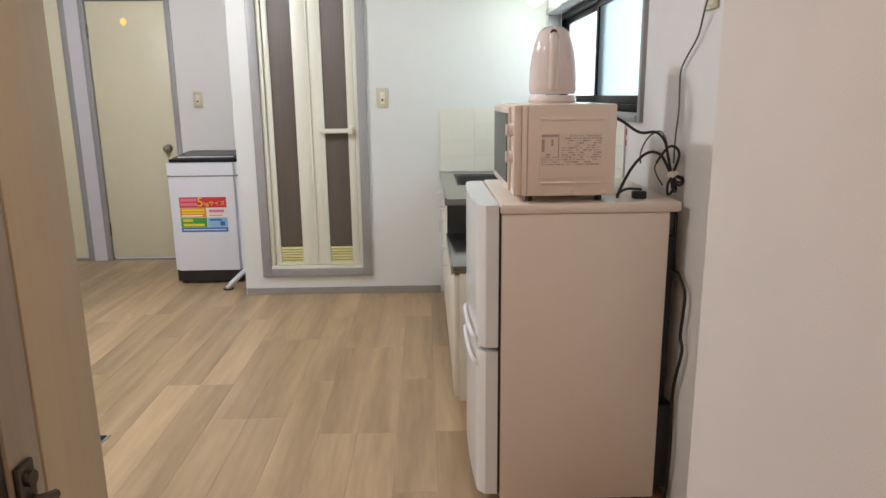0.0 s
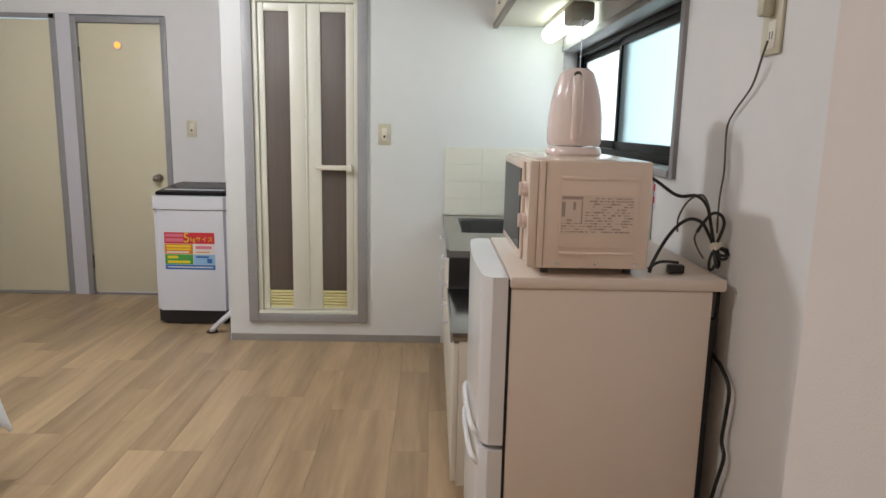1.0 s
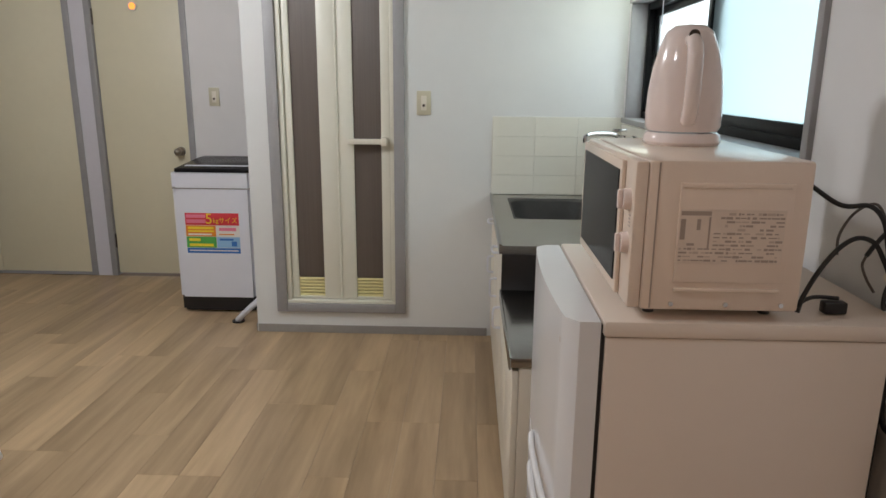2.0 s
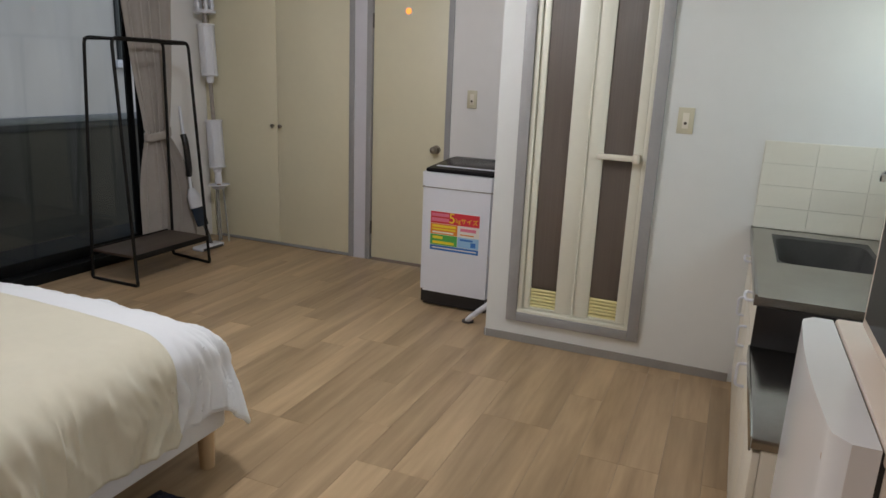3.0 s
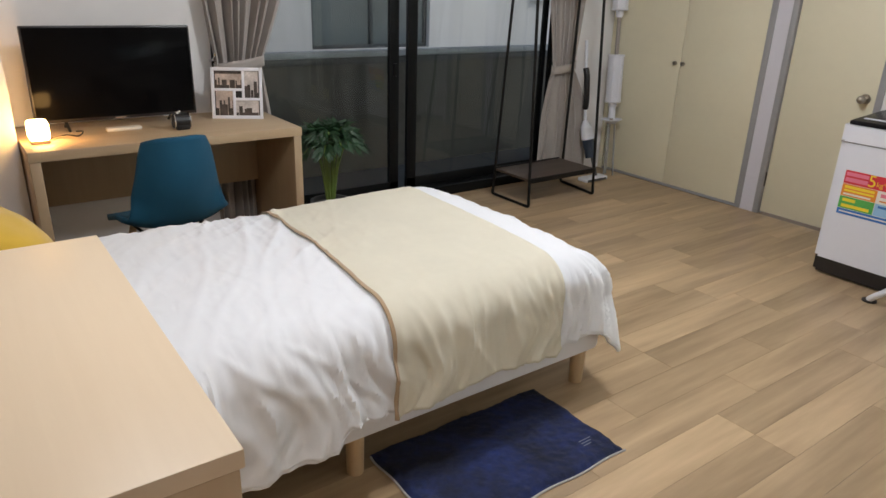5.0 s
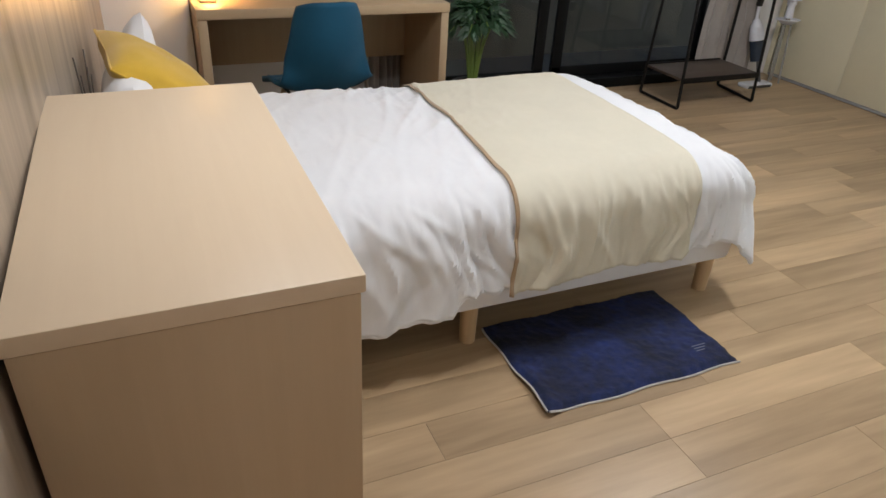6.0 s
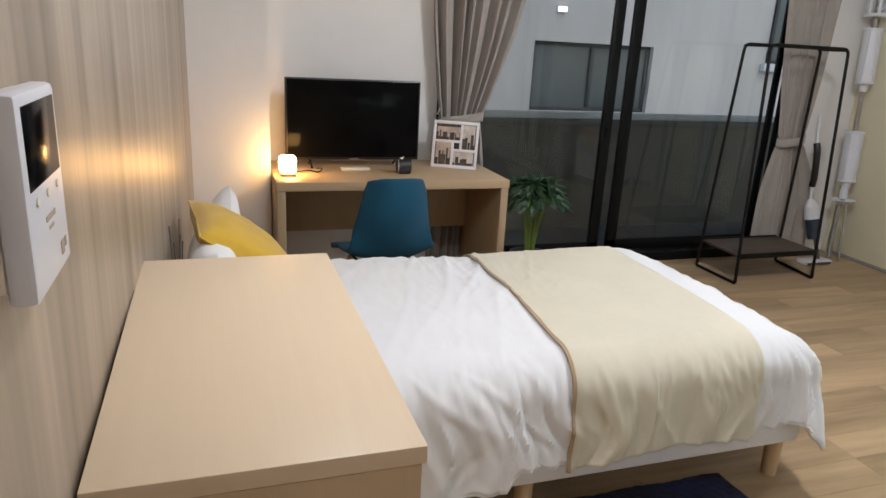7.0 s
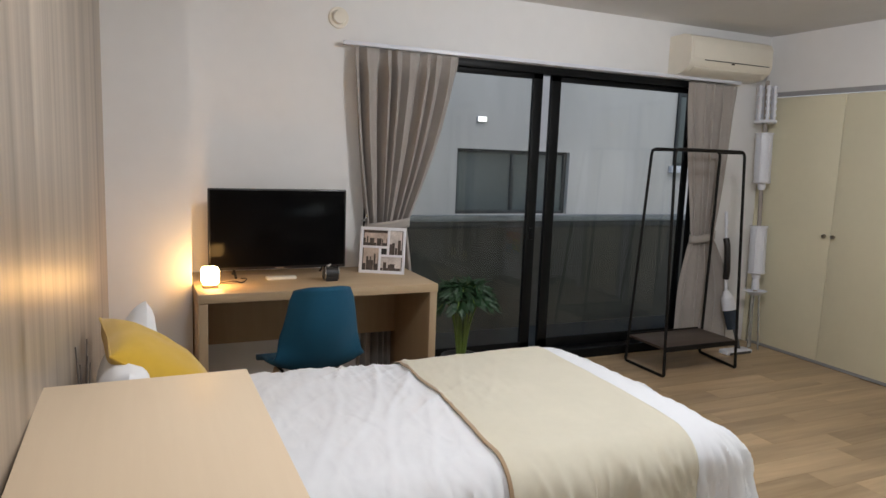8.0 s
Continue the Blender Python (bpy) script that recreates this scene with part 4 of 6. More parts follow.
tube("plug_cord", [(1.725, -2.375, FZ + 0.012), (1.745, -2.372, FZ + 0.026), (1.765, -2.37, FZ + 0.03), (1.80, -2.37, FZ + 0.028)], 0.0036, CABLE, cb, "", 6, 8)
box("plug", (1.772, 1.812, -2.384, -2.362, FZ + 0.002, FZ + 0.024), BLACK, cb, "black plug", 0.004)
rod("tie", (1.878, -2.376, 1.028), (1.901, -2.354, 1.032), 0.010, WHITE_WARM, cb, label="pale wire tie")

out = thing("wall_socket", "aged beige wall socket with a grey plug", "socket", (EAST, -2.475, 1.47))
box("plate", (EAST - 0.008, EAST, -2.520, -2.435, 1.468, 1.605), SWITCH, out, "aged beige plate", 0.003)
box("plug", (EAST - 0.036, EAST - 0.008, -2.488, -2.460, 1.548, 1.590), SWITCH, out, "beige plug", 0.005)
box("socket_insert", (EAST - 0.0095, EAST - 0.008, -2.500, -2.468, 1.480, 1.538), WHITE_WARM, out, "socket insert", 0.001)
for y in (-2.490, -2.478):
    box("slot", (EAST - 0.0100, EAST - 0.0094, y, y + 0.003, 1.500, 1.516), BLACK, out, "", 0.0)
pc = thing("power_cord", "thin dark cord hanging from the wall socket", "cord", (EAST - 0.01, -2.48, 1.5))
tube("cord", [(EAST - 0.016, -2.485, 1.497), (EAST - 0.020, -2.475, 1.465), (EAST - 0.013, -2.425, 1.406), (EAST - 0.010, -2.345, 1.355), (EAST - 0.010, -2.308, 1.317), (EAST - 0.010, -2.309, 1.259), (EAST - 0.012, -2.318, 1.207), (EAST - 0.014, -2.312, 1.146), (EAST - 0.022, -2.33, 1.10), (EAST - 0.030, -2.352, 1.06)], 0.0024, CABLE_GREY, pc, "", 10)
fc = thing("black_cord", "black cord hanging behind the refrigerator", "cord", (EAST - 0.02, -2.45, 0))
tube("cord", [(EAST - 0.020, -2.37, 0.93), (EAST - 0.020, -2.375, 0.77), (EAST - 0.020, -2.42, 0.745), (EAST - 0.020, -2.475, 0.71), (EAST - 0.018, -2.470, 0.644), (EAST - 0.018, -2.461, 0.571), (EAST - 0.018, -2.480, 0.533), (EAST - 0.020, -2.452, 0.44), (EAST - 0.018, -2.43, 0.36), (EAST - 0.018, -2.44, 0.2), (EAST - 0.016, -2.42, 0.02)], 0.0048, CABLE, fc, "", 8, 10)
st = thing("wall_sticker", "small white sticker with red marks", "sticker", (EAST - 0.001, -1.76, 1.05))
box("sheet", (EAST - 0.0015, EAST - 0.0002, -1.79, -1.745, 1.05, 1.145), WHITE, st, "", 0.0)
for zz in (1.068, 1.108):
    box("print_bar", (EAST - 0.0022, EAST - 0.0016, -1.782, -1.753, zz, zz + 0.022), COLOURS["red"], st, "red mark", 0.0)


def switch_plate(x0, x1, y, z0, z1, label):
    s = thing("light_switch", label, "light switch", ((x0 + x1) / 2, y, z0), "wall switches")
    box("plate", (x0, x1, y - 0.008, y, z0, z1), SWITCH, s, "", 0.003)
    cx, cz = (x0 + x1) / 2, (z0 + z1) / 2
    box("insert", (cx - 0.014, cx + 0.014, y - 0.0095, y - 0.008, cz - 0.036, cz + 0.036), WHITE_WARM, s, "cream insert", 0.0008)
    rod("toggle", (cx, y - 0.008, cz - 0.012), (cx, y - 0.014, cz - 0.012), 0.007, DARKMETAL, s, label="dark toggle")


switch_plate(0.884, 0.956, 0.0, 1.186, 1.306, "aged beige light switch on the bathroom wall")
switch_plate(-0.578, -0.508, NORTH, 1.184, 1.304, "aged beige light switch above the washing machine")

# ---- washing machine ----
WX0, WX1, WY0, WY1 = -0.560, -0.085, 0.30, 0.82
wm = thing("washing_machine", "white top-loading washing machine with a dark lid", "washing machine", (-0.32, 0.56, 0))
bm = boxes((WX0, WX1, WY0, WY1, 0.095, 0.742))
bmesh.ops.bevel(bm, geom=[e for e in bm.edges if abs((e.verts[0].co - e.verts[1].co).z) > 0.1], offset=0.03, segments=5, affect='EDGES')
part("cabinet", bm, WHITE, wm, "white cabinet")
box("seam", (WX0 + 0.006, WX1 - 0.006, WY0 + 0.006, WY1 - 0.006, 0.742, 0.750), BASEBOARD, wm, "grey seam", 0.0)
bm = boxes((WX0 - 0.003, WX1 + 0.003, WY0 - 0.003, WY1, 0.750, 0.832))
bmesh.ops.bevel(bm, geom=[e for e in bm.edges if abs((e.verts[0].co - e.verts[1].co).z) > 0.05], offset=0.03, segments=5, affect='EDGES')
for v in bm.verts:
    if v.co.z > 0.8:
        v.co.z += 0.03 * (v.co.y - WY0) / (WY1 - WY0)
part("top_cover", bm, WHITE, wm, "white top cover")
bm = boxes((WX0 + 0.012, WX1 - 0.012, WY0 + 0.03, WY1 - 0.12, 0.83, 0.856), bevel=0.01)
for v in bm.verts:
    v.co.z += 0.034 * (v.co.y - WY0) / (WY1 - WY0)
lid = part("lid", bm, SMOKED, wm, "dark smoked lid")
bm = boxes((WX0 + 0.05, WX1 - 0.05, WY0 + 0.10, WY0 + 0.13, 0.862, 0.867), bevel=0.002)
part("lid_stripe", bm, WHITE, lid, "pale stripe")
box("control_panel", (WX0 + 0.008, WX1 - 0.008, WY1 - 0.115, WY1 - 0.006, 0.85, 0.881), BLACK, wm, "raised black control panel", 0.012)
bm = boxes((WX0 + 0.004, WX1 - 0.004, WY0 + 0.006, WY1, 0.012, 0.095))
bmesh.ops.bevel(bm, geom=[e for e in bm.edges if abs((e.verts[0].co - e.verts[1].co).z) > 0.05], offset=0.03, segments=5, affect='EDGES')
part("plinth", bm, BLACK, wm, "black plinth band")
for x in (WX0 + 0.06, WX1 - 0.06):
    for y in (WY0 + 0.06, WY1 - 0.06):
        rod("foot", (x, y, 0), (x, y, 0.014), 0.025, BLACK, wm)
SX0, SX1, SZ0, SZ1 = -0.489, -0.174, 0.365, 0.604
st = box("promotion_sticker", (SX0, SX1, WY0 - 0.0012, WY0, SZ0, SZ1), COLOURS["white"], wm, "colourful promotion sticker", 0.0)


def patch(u0, u1, v0, v1, colour, depth=0.0006, label=""):
    box("sticker_field", (SX0 + u0 * (SX1 - SX0), SX0 + u1 * (SX1 - SX0), WY0 - 0.0012 - depth, WY0 - 0.0012, SZ0 + v0 * (SZ1 - SZ0), SZ0 + v1 * (SZ1 - SZ0)), COLOURS[colour], st, label, 0.0)


patch(0, 1, 0.70, 1, "red")
patch(0, 0.56, 0.42, 0.69, "orange")
patch(0.57, 1, 0.42, 0.69, "white")
patch(0, 0.56, 0.14, 0.41, "green")
patch(0.57, 1, 0.14, 0.41, "sky")
patch(0, 1, 0.0, 0.13, "blue")
patch(0.02, 0.38, 0.88, 0.96, "pink", 0.0010)
patch(0.02, 0.38, 0.75, 0.84, "pink", 0.0010)
patch(0.04, 0.52, 0.60, 0.66, "yellow", 0.0010)
patch(0.04, 0.52, 0.53, 0.57, "yellow", 0.0010)
patch(0.04, 0.48, 0.45, 0.49, "white", 0.0010)
patch(0.62, 0.94, 0.56, 0.64, "pink", 0.0010)
patch(0.62, 0.90, 0.46, 0.49, "orange", 0.0010)
patch(0.05, 0.26, 0.30, 0.37, "yellow", 0.0010)
patch(0.05, 0.50, 0.17, 0.24, "yellow", 0.0010)
patch(0.62, 0.88, 0.32, 0.37, "blue", 0.0010)
patch(0.84, 0.94, 0.18, 0.30, "blue", 0.0010)
patch(0.04, 0.96, 0.05, 0.08, "white", 0.0010)
writing("lettering", "5", 0.088, pose((SX0 + SX1) / 2 - 0.018, WY0 - 0.0024, SZ1 - 0.036, 90), COLOURS["yellow"], st, "yellow figure")
writing("lettering", "kg\u30b5\u30a4\u30ba", 0.037, pose((SX0 + SX1) / 2 + 0.077, WY0 - 0.0024, SZ1 - 0.045, 90), COLOURS["yellow"], st, "yellow lettering")
hose = thing("drain_hose", "white drain hose beside the washing machine", "hose", (-0.07, 0.25, 0))
tube("hose", [(-0.03, 0.36, 0.18), (-0.028, 0.24, 0.17), (-0.035, 0.15, 0.135), (-0.088, 0.125, 0.085), (-0.135, 0.125, 0.04), (-0.16, 0.14, 0.012)], 0.017, WHITE, hose, "", 8, 12)
rod("drain_cap", (-0.16, 0.145, 0.0), (-0.16, 0.145, 0.008), 0.035, BLACK, hose, label="dark floor drain ring", seg=20)
wt = thing("washer_tap", "small chrome tap behind the washing machine", "tap", (-0.10, NORTH, 1.0))
tube("body", [(-0.10, NORTH, 0.96), (-0.10, NORTH - 0.05, 0.96), (-0.10, NORTH - 0.07, 0.945), (-0.10, NORTH - 0.07, 0.90)], 0.012, CHROME, wt, "", 4)
box("cross_handle", (-0.125, -0.075, NORTH - 0.055, NORTH - 0.045, 0.985, 0.995), CHROME, wt, "chrome handle", 0.003)

# ---- bed ----
BX0, BX1, BY0, BY1 = -1.42, -0.425, -3.66, -1.665
TOP = 0.572
bed = thing("bed", "single bed base with mattress on beech legs", "bed", (-0.94, -2.6, 0))
box("base", (BX0 + 0.01, BX1 + 0.038, BY0, BY1 - 0.01, 0.168, 0.33), LINEN, bed, "white fabric bed base", 0.02)
box("mattress", (BX0 + 0.015, BX1 - 0.03, BY0, BY1 - 0.06, 0.33, TOP - 0.05), LINEN, bed, "white mattress", 0.04)
for x in (BX0 + 0.06, BX1 - 0.035):
    for y in (BY0 + 0.10, -2.70, BY1 - 0.04):
        bm = bmesh.new()
        add_rod(bm, (x, y, 0.0), (x, y, 0.170), 0.027, 0.031, 20)
        part("leg", bm, LEGWOOD, bed, "round beech leg")
box("headboard", (BX0, BX1, SOUTH + 0.045, -3.668, 0.05, 0.60), OAK_SIDE, bed, "low wooden headboard", 0.006)

FLAT_X0, FLAT_X1, FLAT_Y1, BEND = -1.37, -0.492, -1.845, 0.12
CX = (FLAT_X0 + FLAT_X1) / 2


def drape(a, b, lift=0.0, amount=1.0):
    """Where the bedcover's cloth point (a across, b along) lies: flat on top, bent round the edges, hanging beyond."""
    da = a - FLAT_X1 if a > FLAT_X1 else (a - FLAT_X0 if a < FLAT_X0 else 0.0)
    db = b - FLAT_Y1 if b > FLAT_Y1 else 0.0
    e = math.hypot(da, db)
    ux, uy = (da / e, db / e) if e > 0 else (0.0, 0.0)
    px, py = min(max(a, FLAT_X0), FLAT_X1), min(b, FLAT_Y1)
    round_ = BEND + 0.085 * uy * uy
    r = round_ + lift
    q = e * r / round_ if e < round_ * math.pi / 2 else e + lift * math.pi / 2
    if q < r * math.pi / 2:
        h, drop, slope = r * math.sin(q / r), r * (1 - math.cos(q / r)), q / r
    else:
        rest = q - r * math.pi / 2
        h, drop, slope = r + (0.06 + 0.32 * abs(uy)) * rest, r + rest * 0.985, math.pi / 2
    hang = smoothstep(0.06, 0.30, e)
    # folds: soft swells and a few creases on top, upright folds on the hanging sides
    s = py + 0.28 * math.atan2(db, abs(da) + 1e-6) + (FLAT_X1 - px if db > 0 else 0.0)
    w = 0.011 * noise.noise(Vector((a * 2.2, b * 1.9, 1.7))) + 0.004 * noise.noise(Vector((a * 6.0, b * 5.0, 3.1)))
    mask = smoothstep(-0.1, 0.45, noise.noise(Vector((a * 1.9, b * 1.6, 6.6))))
    for turn, fx, fy, depth, seed in ((1.15, 9.0, 1.6, 0.010, 4.2), (0.75, 14.0, 2.4, 0.007, 8.8), (1.4, 24.0, 3.0, 0.0035, 2.9)):
        p, q2 = a * math.cos(turn) + b * math.sin(turn), b * math.cos(turn) - a * math.sin(turn)
        ridge = max(0.0, 1 - 3.0 * abs(noise.noise(Vector((p * fx, q2 * fy, seed)))))
        w += depth * ridge * ridge * (0.25 + 0.75 * mask) * (0.4 + 0.6 * smoothstep(-2.48, -2.66, b))
    f = 0.8 * noise.noise(Vector((s * 6.0, 0.3, 2.2))) + 0.25 * noise.noise(Vector((s * 13.0, 0.5 * e, 5.5)))
    bend = s + 0.16 * noise.noise(Vector((s * 3.0, e * 4.0, 7.7)))
    for fs, fe, depth, z0 in ((9.0, 0.5, 0.9, 6.1), (15.0, 1.2, 0.55, 9.4)):
        sharp = max(0.0, 1 - 3.0 * abs(noise.noise(Vector((bend * fs + fe * e, 0.9 * e, z0)))))
        f += depth * sharp * sharp
    w = w * (1 - 0.5 * hang) * amount + (0.019 + 0.006 * smoothstep(-2.60, -2.85, b)) * f * hang * amount
    for k, (fs, fe, depth) in enumerate(((17.0, 1.5, 0.006), (-12.0, 7.0, 0.005), (26.0, 4.0, 0.0025))):
        ridge = max(0.0, 1 - 3.4 * abs(noise.noise(Vector((bend * fs + e * fe, e * 2.2, 11.3 + 3 * k)))))
        w += depth * ridge * smoothstep(0.03, 0.16, e) * amount
    along = s
    head = smoothstep(-2.2, -3.1, b)
    w *= 1 + 0.45 * head
    crown = 0.018 * (1 - ((px - CX) / 0.5) ** 2)
    x = px + ux * h + ux * w * math.sin(slope)
    y = py + uy * h + uy * w * math.sin(slope)
    z = TOP + lift + crown - drop + w * math.cos(slope) + 0.010 * noise.noise(Vector((along * 5, 9.1, 0.4))) * hang
    return Vector((x, y, max(z, 0.03)))


def east_hem(b):
    return 0.372 + 0.060 * (1 - smoothstep(-2.83, -2.79, b)) + 0.02 * noise.noise(Vector((b * 5, 0, 0))) + 0.012 * noise.noise(Vector((b * 17, 2, 0))) 


def cover(u, v):
    b = -3.45 + v * (FLAT_Y1 + 0.455 + 3.45)
    a0, a1 = FLAT_X0 - 0.30, FLAT_X1 + east_hem(min(b, FLAT_Y1))
    a = a0 + u * (a1 - a0)
    da, db = a - FLAT_X1, b - FLAT_Y1
    if da > 0 and db > 0:
        k = 1 - 0.15 * (2 * da * db / (da * da + db * db))
        a, b = FLAT_X1 + da * k, FLAT_Y1 + db * k
    return drape(a, b)


duvet = thing("duvet", "crumpled white duvet spread over the bed", "duvet", (-0.94, -2.4, TOP))
bm = bmesh.new()
add_grid(bm, cover, 150, 230)
solid(part("cover", bm, DUVET, duvet, "white cotton cover"), 0.014, 0.0)

for name, edge in (("side_hem", [cover(1.0, k / 90) for k in range(91)]), ("foot_hem", [cover(k / 60, 1.0) for k in range(61)])):
    bm = bmesh.new()
    add_tube(bm, edge, 0.0075, 6)
    part(name, bm, DUVET, duvet, "rolled white hem")

run = thing("bed_runner", "beige bed runner with a brown hem across the duvet", "bed runner", (-0.94, -2.2, TOP + 0.02))
R0, R1 = -2.595, -1.905


def runner_at(a_u, b_v, lift):
    b = R0 + b_v * (R1 - R0) - 0.065 * (a_u - 0.4)
    a0, a1 = FLAT_X0 - 0.28, FLAT_X1 + 0.388 + 0.012 * math.sin(b * 9)
    return drape(a0 + a_u * (a1 - a0), b, lift, 0.9)


bm = bmesh.new()
add_grid(bm, lambda u, v: runner_at(u, v, 0.0125), 150, 80)
solid(part("cloth", bm, RUNNER, run, "beige woven cloth"), 0.005, 0.0)
for v0, v1 in ((-0.004, 0.015),):
    bm = bmesh.new()
    add_grid(bm, lambda u, v: runner_at(u, v0 + v * (v1 - v0), 0.0165), 150, 4)
    solid(part("hem", bm, RUNNER_HEM, run, "brown edge binding"), 0.003, 0.0)


def add_pillow(bm, m, w, d, t, seg=28, power=2.6, rounding=0.0):
    def f(u, v, side):
        x, y = 2 * u - 1, 2 * v - 1
        edge = max(0.0, (1 - abs(x) ** power) * (1 - abs(y) ** power)) ** 0.5
        pinch = (1 - 0.05 * (1 - abs(x)) * abs(y) ** 3) * math.sqrt(1 - rounding * x * x)
        pinch2 = (1 - 0.05 * (1 - abs(y)) * abs(x) ** 3) * math.sqrt(1 - rounding * y * y)
        n = 0.04 * noise.noise(Vector((x * 2.2, y * 2.2, 3.3 * side)))
        return m @ Vector((x * w / 2 * pinch2, y * d / 2 * pinch, side * t / 2 * edge * (1 + n * 3)))
    add_grid(bm, lambda u, v: f(u, v, 1), seg, seg)
    add_grid(bm, lambda u, v: f(u, v, -1), seg, seg)
    bmesh.ops.remove_doubles(bm, verts=bm.verts, dist=0.0008)


for x, y, z, tilt, yaw, spin, w, d, power in ((-1.26, -3.605, 0.690, 70, 3, -12, 0.46, 0.40, 2.6), (-0.95, -3.625, 0.690, 78, 2, 0, 0.40, 0.31, 5.0)):
    pw = thing("pillow", "plump white pillow at the head of the bed", "pillow", (x, y, TOP - 0.05), "bed pillows")
    bm = bmesh.new()
    add_pillow(bm, pose(x, y, z, tilt, 0, yaw) @ pose(0, 0, 0, 0, 0, spin), w, d, 0.135, 28, power, 0.2)
    part("cover", bm, LINEN, pw)
cu = thing("cushion", "mustard yellow square cushion leaning on the pillows", "cushion", (-1.05, -3.3, TOP))
CM = pose(-1.06, -3.510, 0.765, -36, 4, 6)
bm = bmesh.new()
add_pillow(bm, CM, 0.365, 0.37, 0.15)
part("cover", bm, MUSTARD, cu, "mustard ribbed cover")
bm = bmesh.new()
loop = []
for k in range(65):
    t = k / 64 * 4
    s, q = int(t) % 4, t - int(t)
    x, y = ((-1 + 2 * q, -1), (1, -1 + 2 * q), (1 - 2 * q, 1), (-1, 1 - 2 * q))[s]
    loop.append(CM @ Vector((x * 0.1825 * (1 - 0.07 * (1 - abs(y)) * abs(x) ** 3), y * 0.185 * (1 - 0.07 * (1 - abs(x)) * abs(y) ** 3), 0)))
add_tube(bm, loop, 0.004, 6)
part("piping", bm, MUSTARD, cu, "mustard piping")

# ---- dresser, diffuser, intercom, rug ----
DX0, DX1, DY0, DY1, DZ = -0.306, 0.452, SOUTH + 0.006, -3.342, 0.942
dr = thing("dresser", "plain light oak dresser against the panelled wall", "dresser", (-0.05, -3.45, 0))
box("top", (DX0 - 0.09, DX1 + 0.004, DY0, DY1 + 0.006, DZ - 0.028, DZ), OAK_TOP_LIT, dr, "light oak top, paler as if lit from above", 0.003)
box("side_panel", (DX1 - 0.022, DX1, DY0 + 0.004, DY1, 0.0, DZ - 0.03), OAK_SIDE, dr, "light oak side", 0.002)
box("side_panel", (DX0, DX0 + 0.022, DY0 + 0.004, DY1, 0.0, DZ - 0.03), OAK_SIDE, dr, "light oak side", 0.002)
box("back_panel", (DX0 + 0.022, DX1 - 0.022, DY0 + 0.004, DY0 + 0.012, 0.02, DZ - 0.03), OAK_SIDE, dr, "", 0.0)
box("plinth", (DX0 + 0.022, DX1 - 0.022, DY1 - 0.06, DY1 - 0.04, 0.0, 0.06), OAK_SIDE, dr, "", 0.0)
for k in range(3):
    z0 = 0.062 + k * 0.283
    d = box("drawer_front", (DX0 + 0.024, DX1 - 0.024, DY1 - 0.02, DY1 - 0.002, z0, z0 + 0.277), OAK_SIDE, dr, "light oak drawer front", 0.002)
    box("finger_pull", (DX0 + 0.25, DX1 - 0.25, DY1 - 0.004, DY1 + 0.004, z0 + 0.261, z0 + 0.275), OAK, d, "", 0.002)

rd = thing("reed_diffuser", "reed diffuser with dark sticks on the headboard", "diffuser", (-0.74, -3.70, 0.58))
bm = bmesh.new()
add_lathe(bm, [(0.0, 0.0), (0.024, 0.0), (0.026, 0.01), (0.025, 0.05), (0.012, 0.065), (0.012, 0.08), (0.0, 0.08)], (-0.74, -3.70, 0.58), 20)
part("bottle", bm, POT, rd, "small dark bottle")
for k, (dx, dy) in enumerate(((-0.05, 0.01), (-0.02, -0.015), (0.03, 0.015), (0.06, 0.0), (0.01, 0.02))):
    rod("reed", (-0.74, -3.70, 0.62), (-0.74 + dx, -3.70 + dy, 0.935 - 0.012 * k), 0.002, CABLE_GREY, rd, seg=6)

IX0, IX1, IZ0, IZ1 = 0.486, 0.622, 1.232, 1.398
ic = thing("intercom", "white wall intercom with a small dark screen", "intercom", (0.554, SOUTH, IZ0))
box("back_plate", (IX0 + 0.004, IX1 - 0.002, SOUTH, SOUTH + 0.012, IZ0 + 0.01, IZ1 - 0.004), WHITE_WARM, ic, "cream back plate", 0.003)
bm = boxes((IX0, IX1, SOUTH + 0.012, SOUTH + 0.034, IZ0, IZ1), bevel=0.005)
part("case", bm, WHITE, ic, "white plastic case")
box("screen", (IX0 + 0.012, IX1 - 0.012, SOUTH + 0.033, SOUTH + 0.0348, IZ0 + 0.090, IZ1 - 0.010), BLACK_GLOSS, ic, "small black screen", 0.0006)
for x0, x1, z0, z1 in ((0.535, 0.570, 0.056, 0.061), (0.545, 0.562, 0.048, 0.051), (0.514, 0.526, 0.014, 0.027), (0.503, 0.510, 0.018, 0.027)):
    box("print_bar", (x0, x1, SOUTH + 0.034, SOUTH + 0.0346, IZ0 + z0, IZ0 + z1), PRINT, ic, "", 0.0)
for x in (0.516, 0.554, 0.592):
    rod("button", (x, SOUTH + 0.033, IZ0 + 0.079), (x, SOUTH + 0.0355, IZ0 + 0.079), 0.004, WHITE_WARM, ic, label="small button")

rug = thing("bedside_rug", "navy blue pile rug beside the bed", "rug", (-0.28, -2.2, 0))
RX0, RX1, RY0, RY1 = -0.500, -0.050, -2.625, -1.890


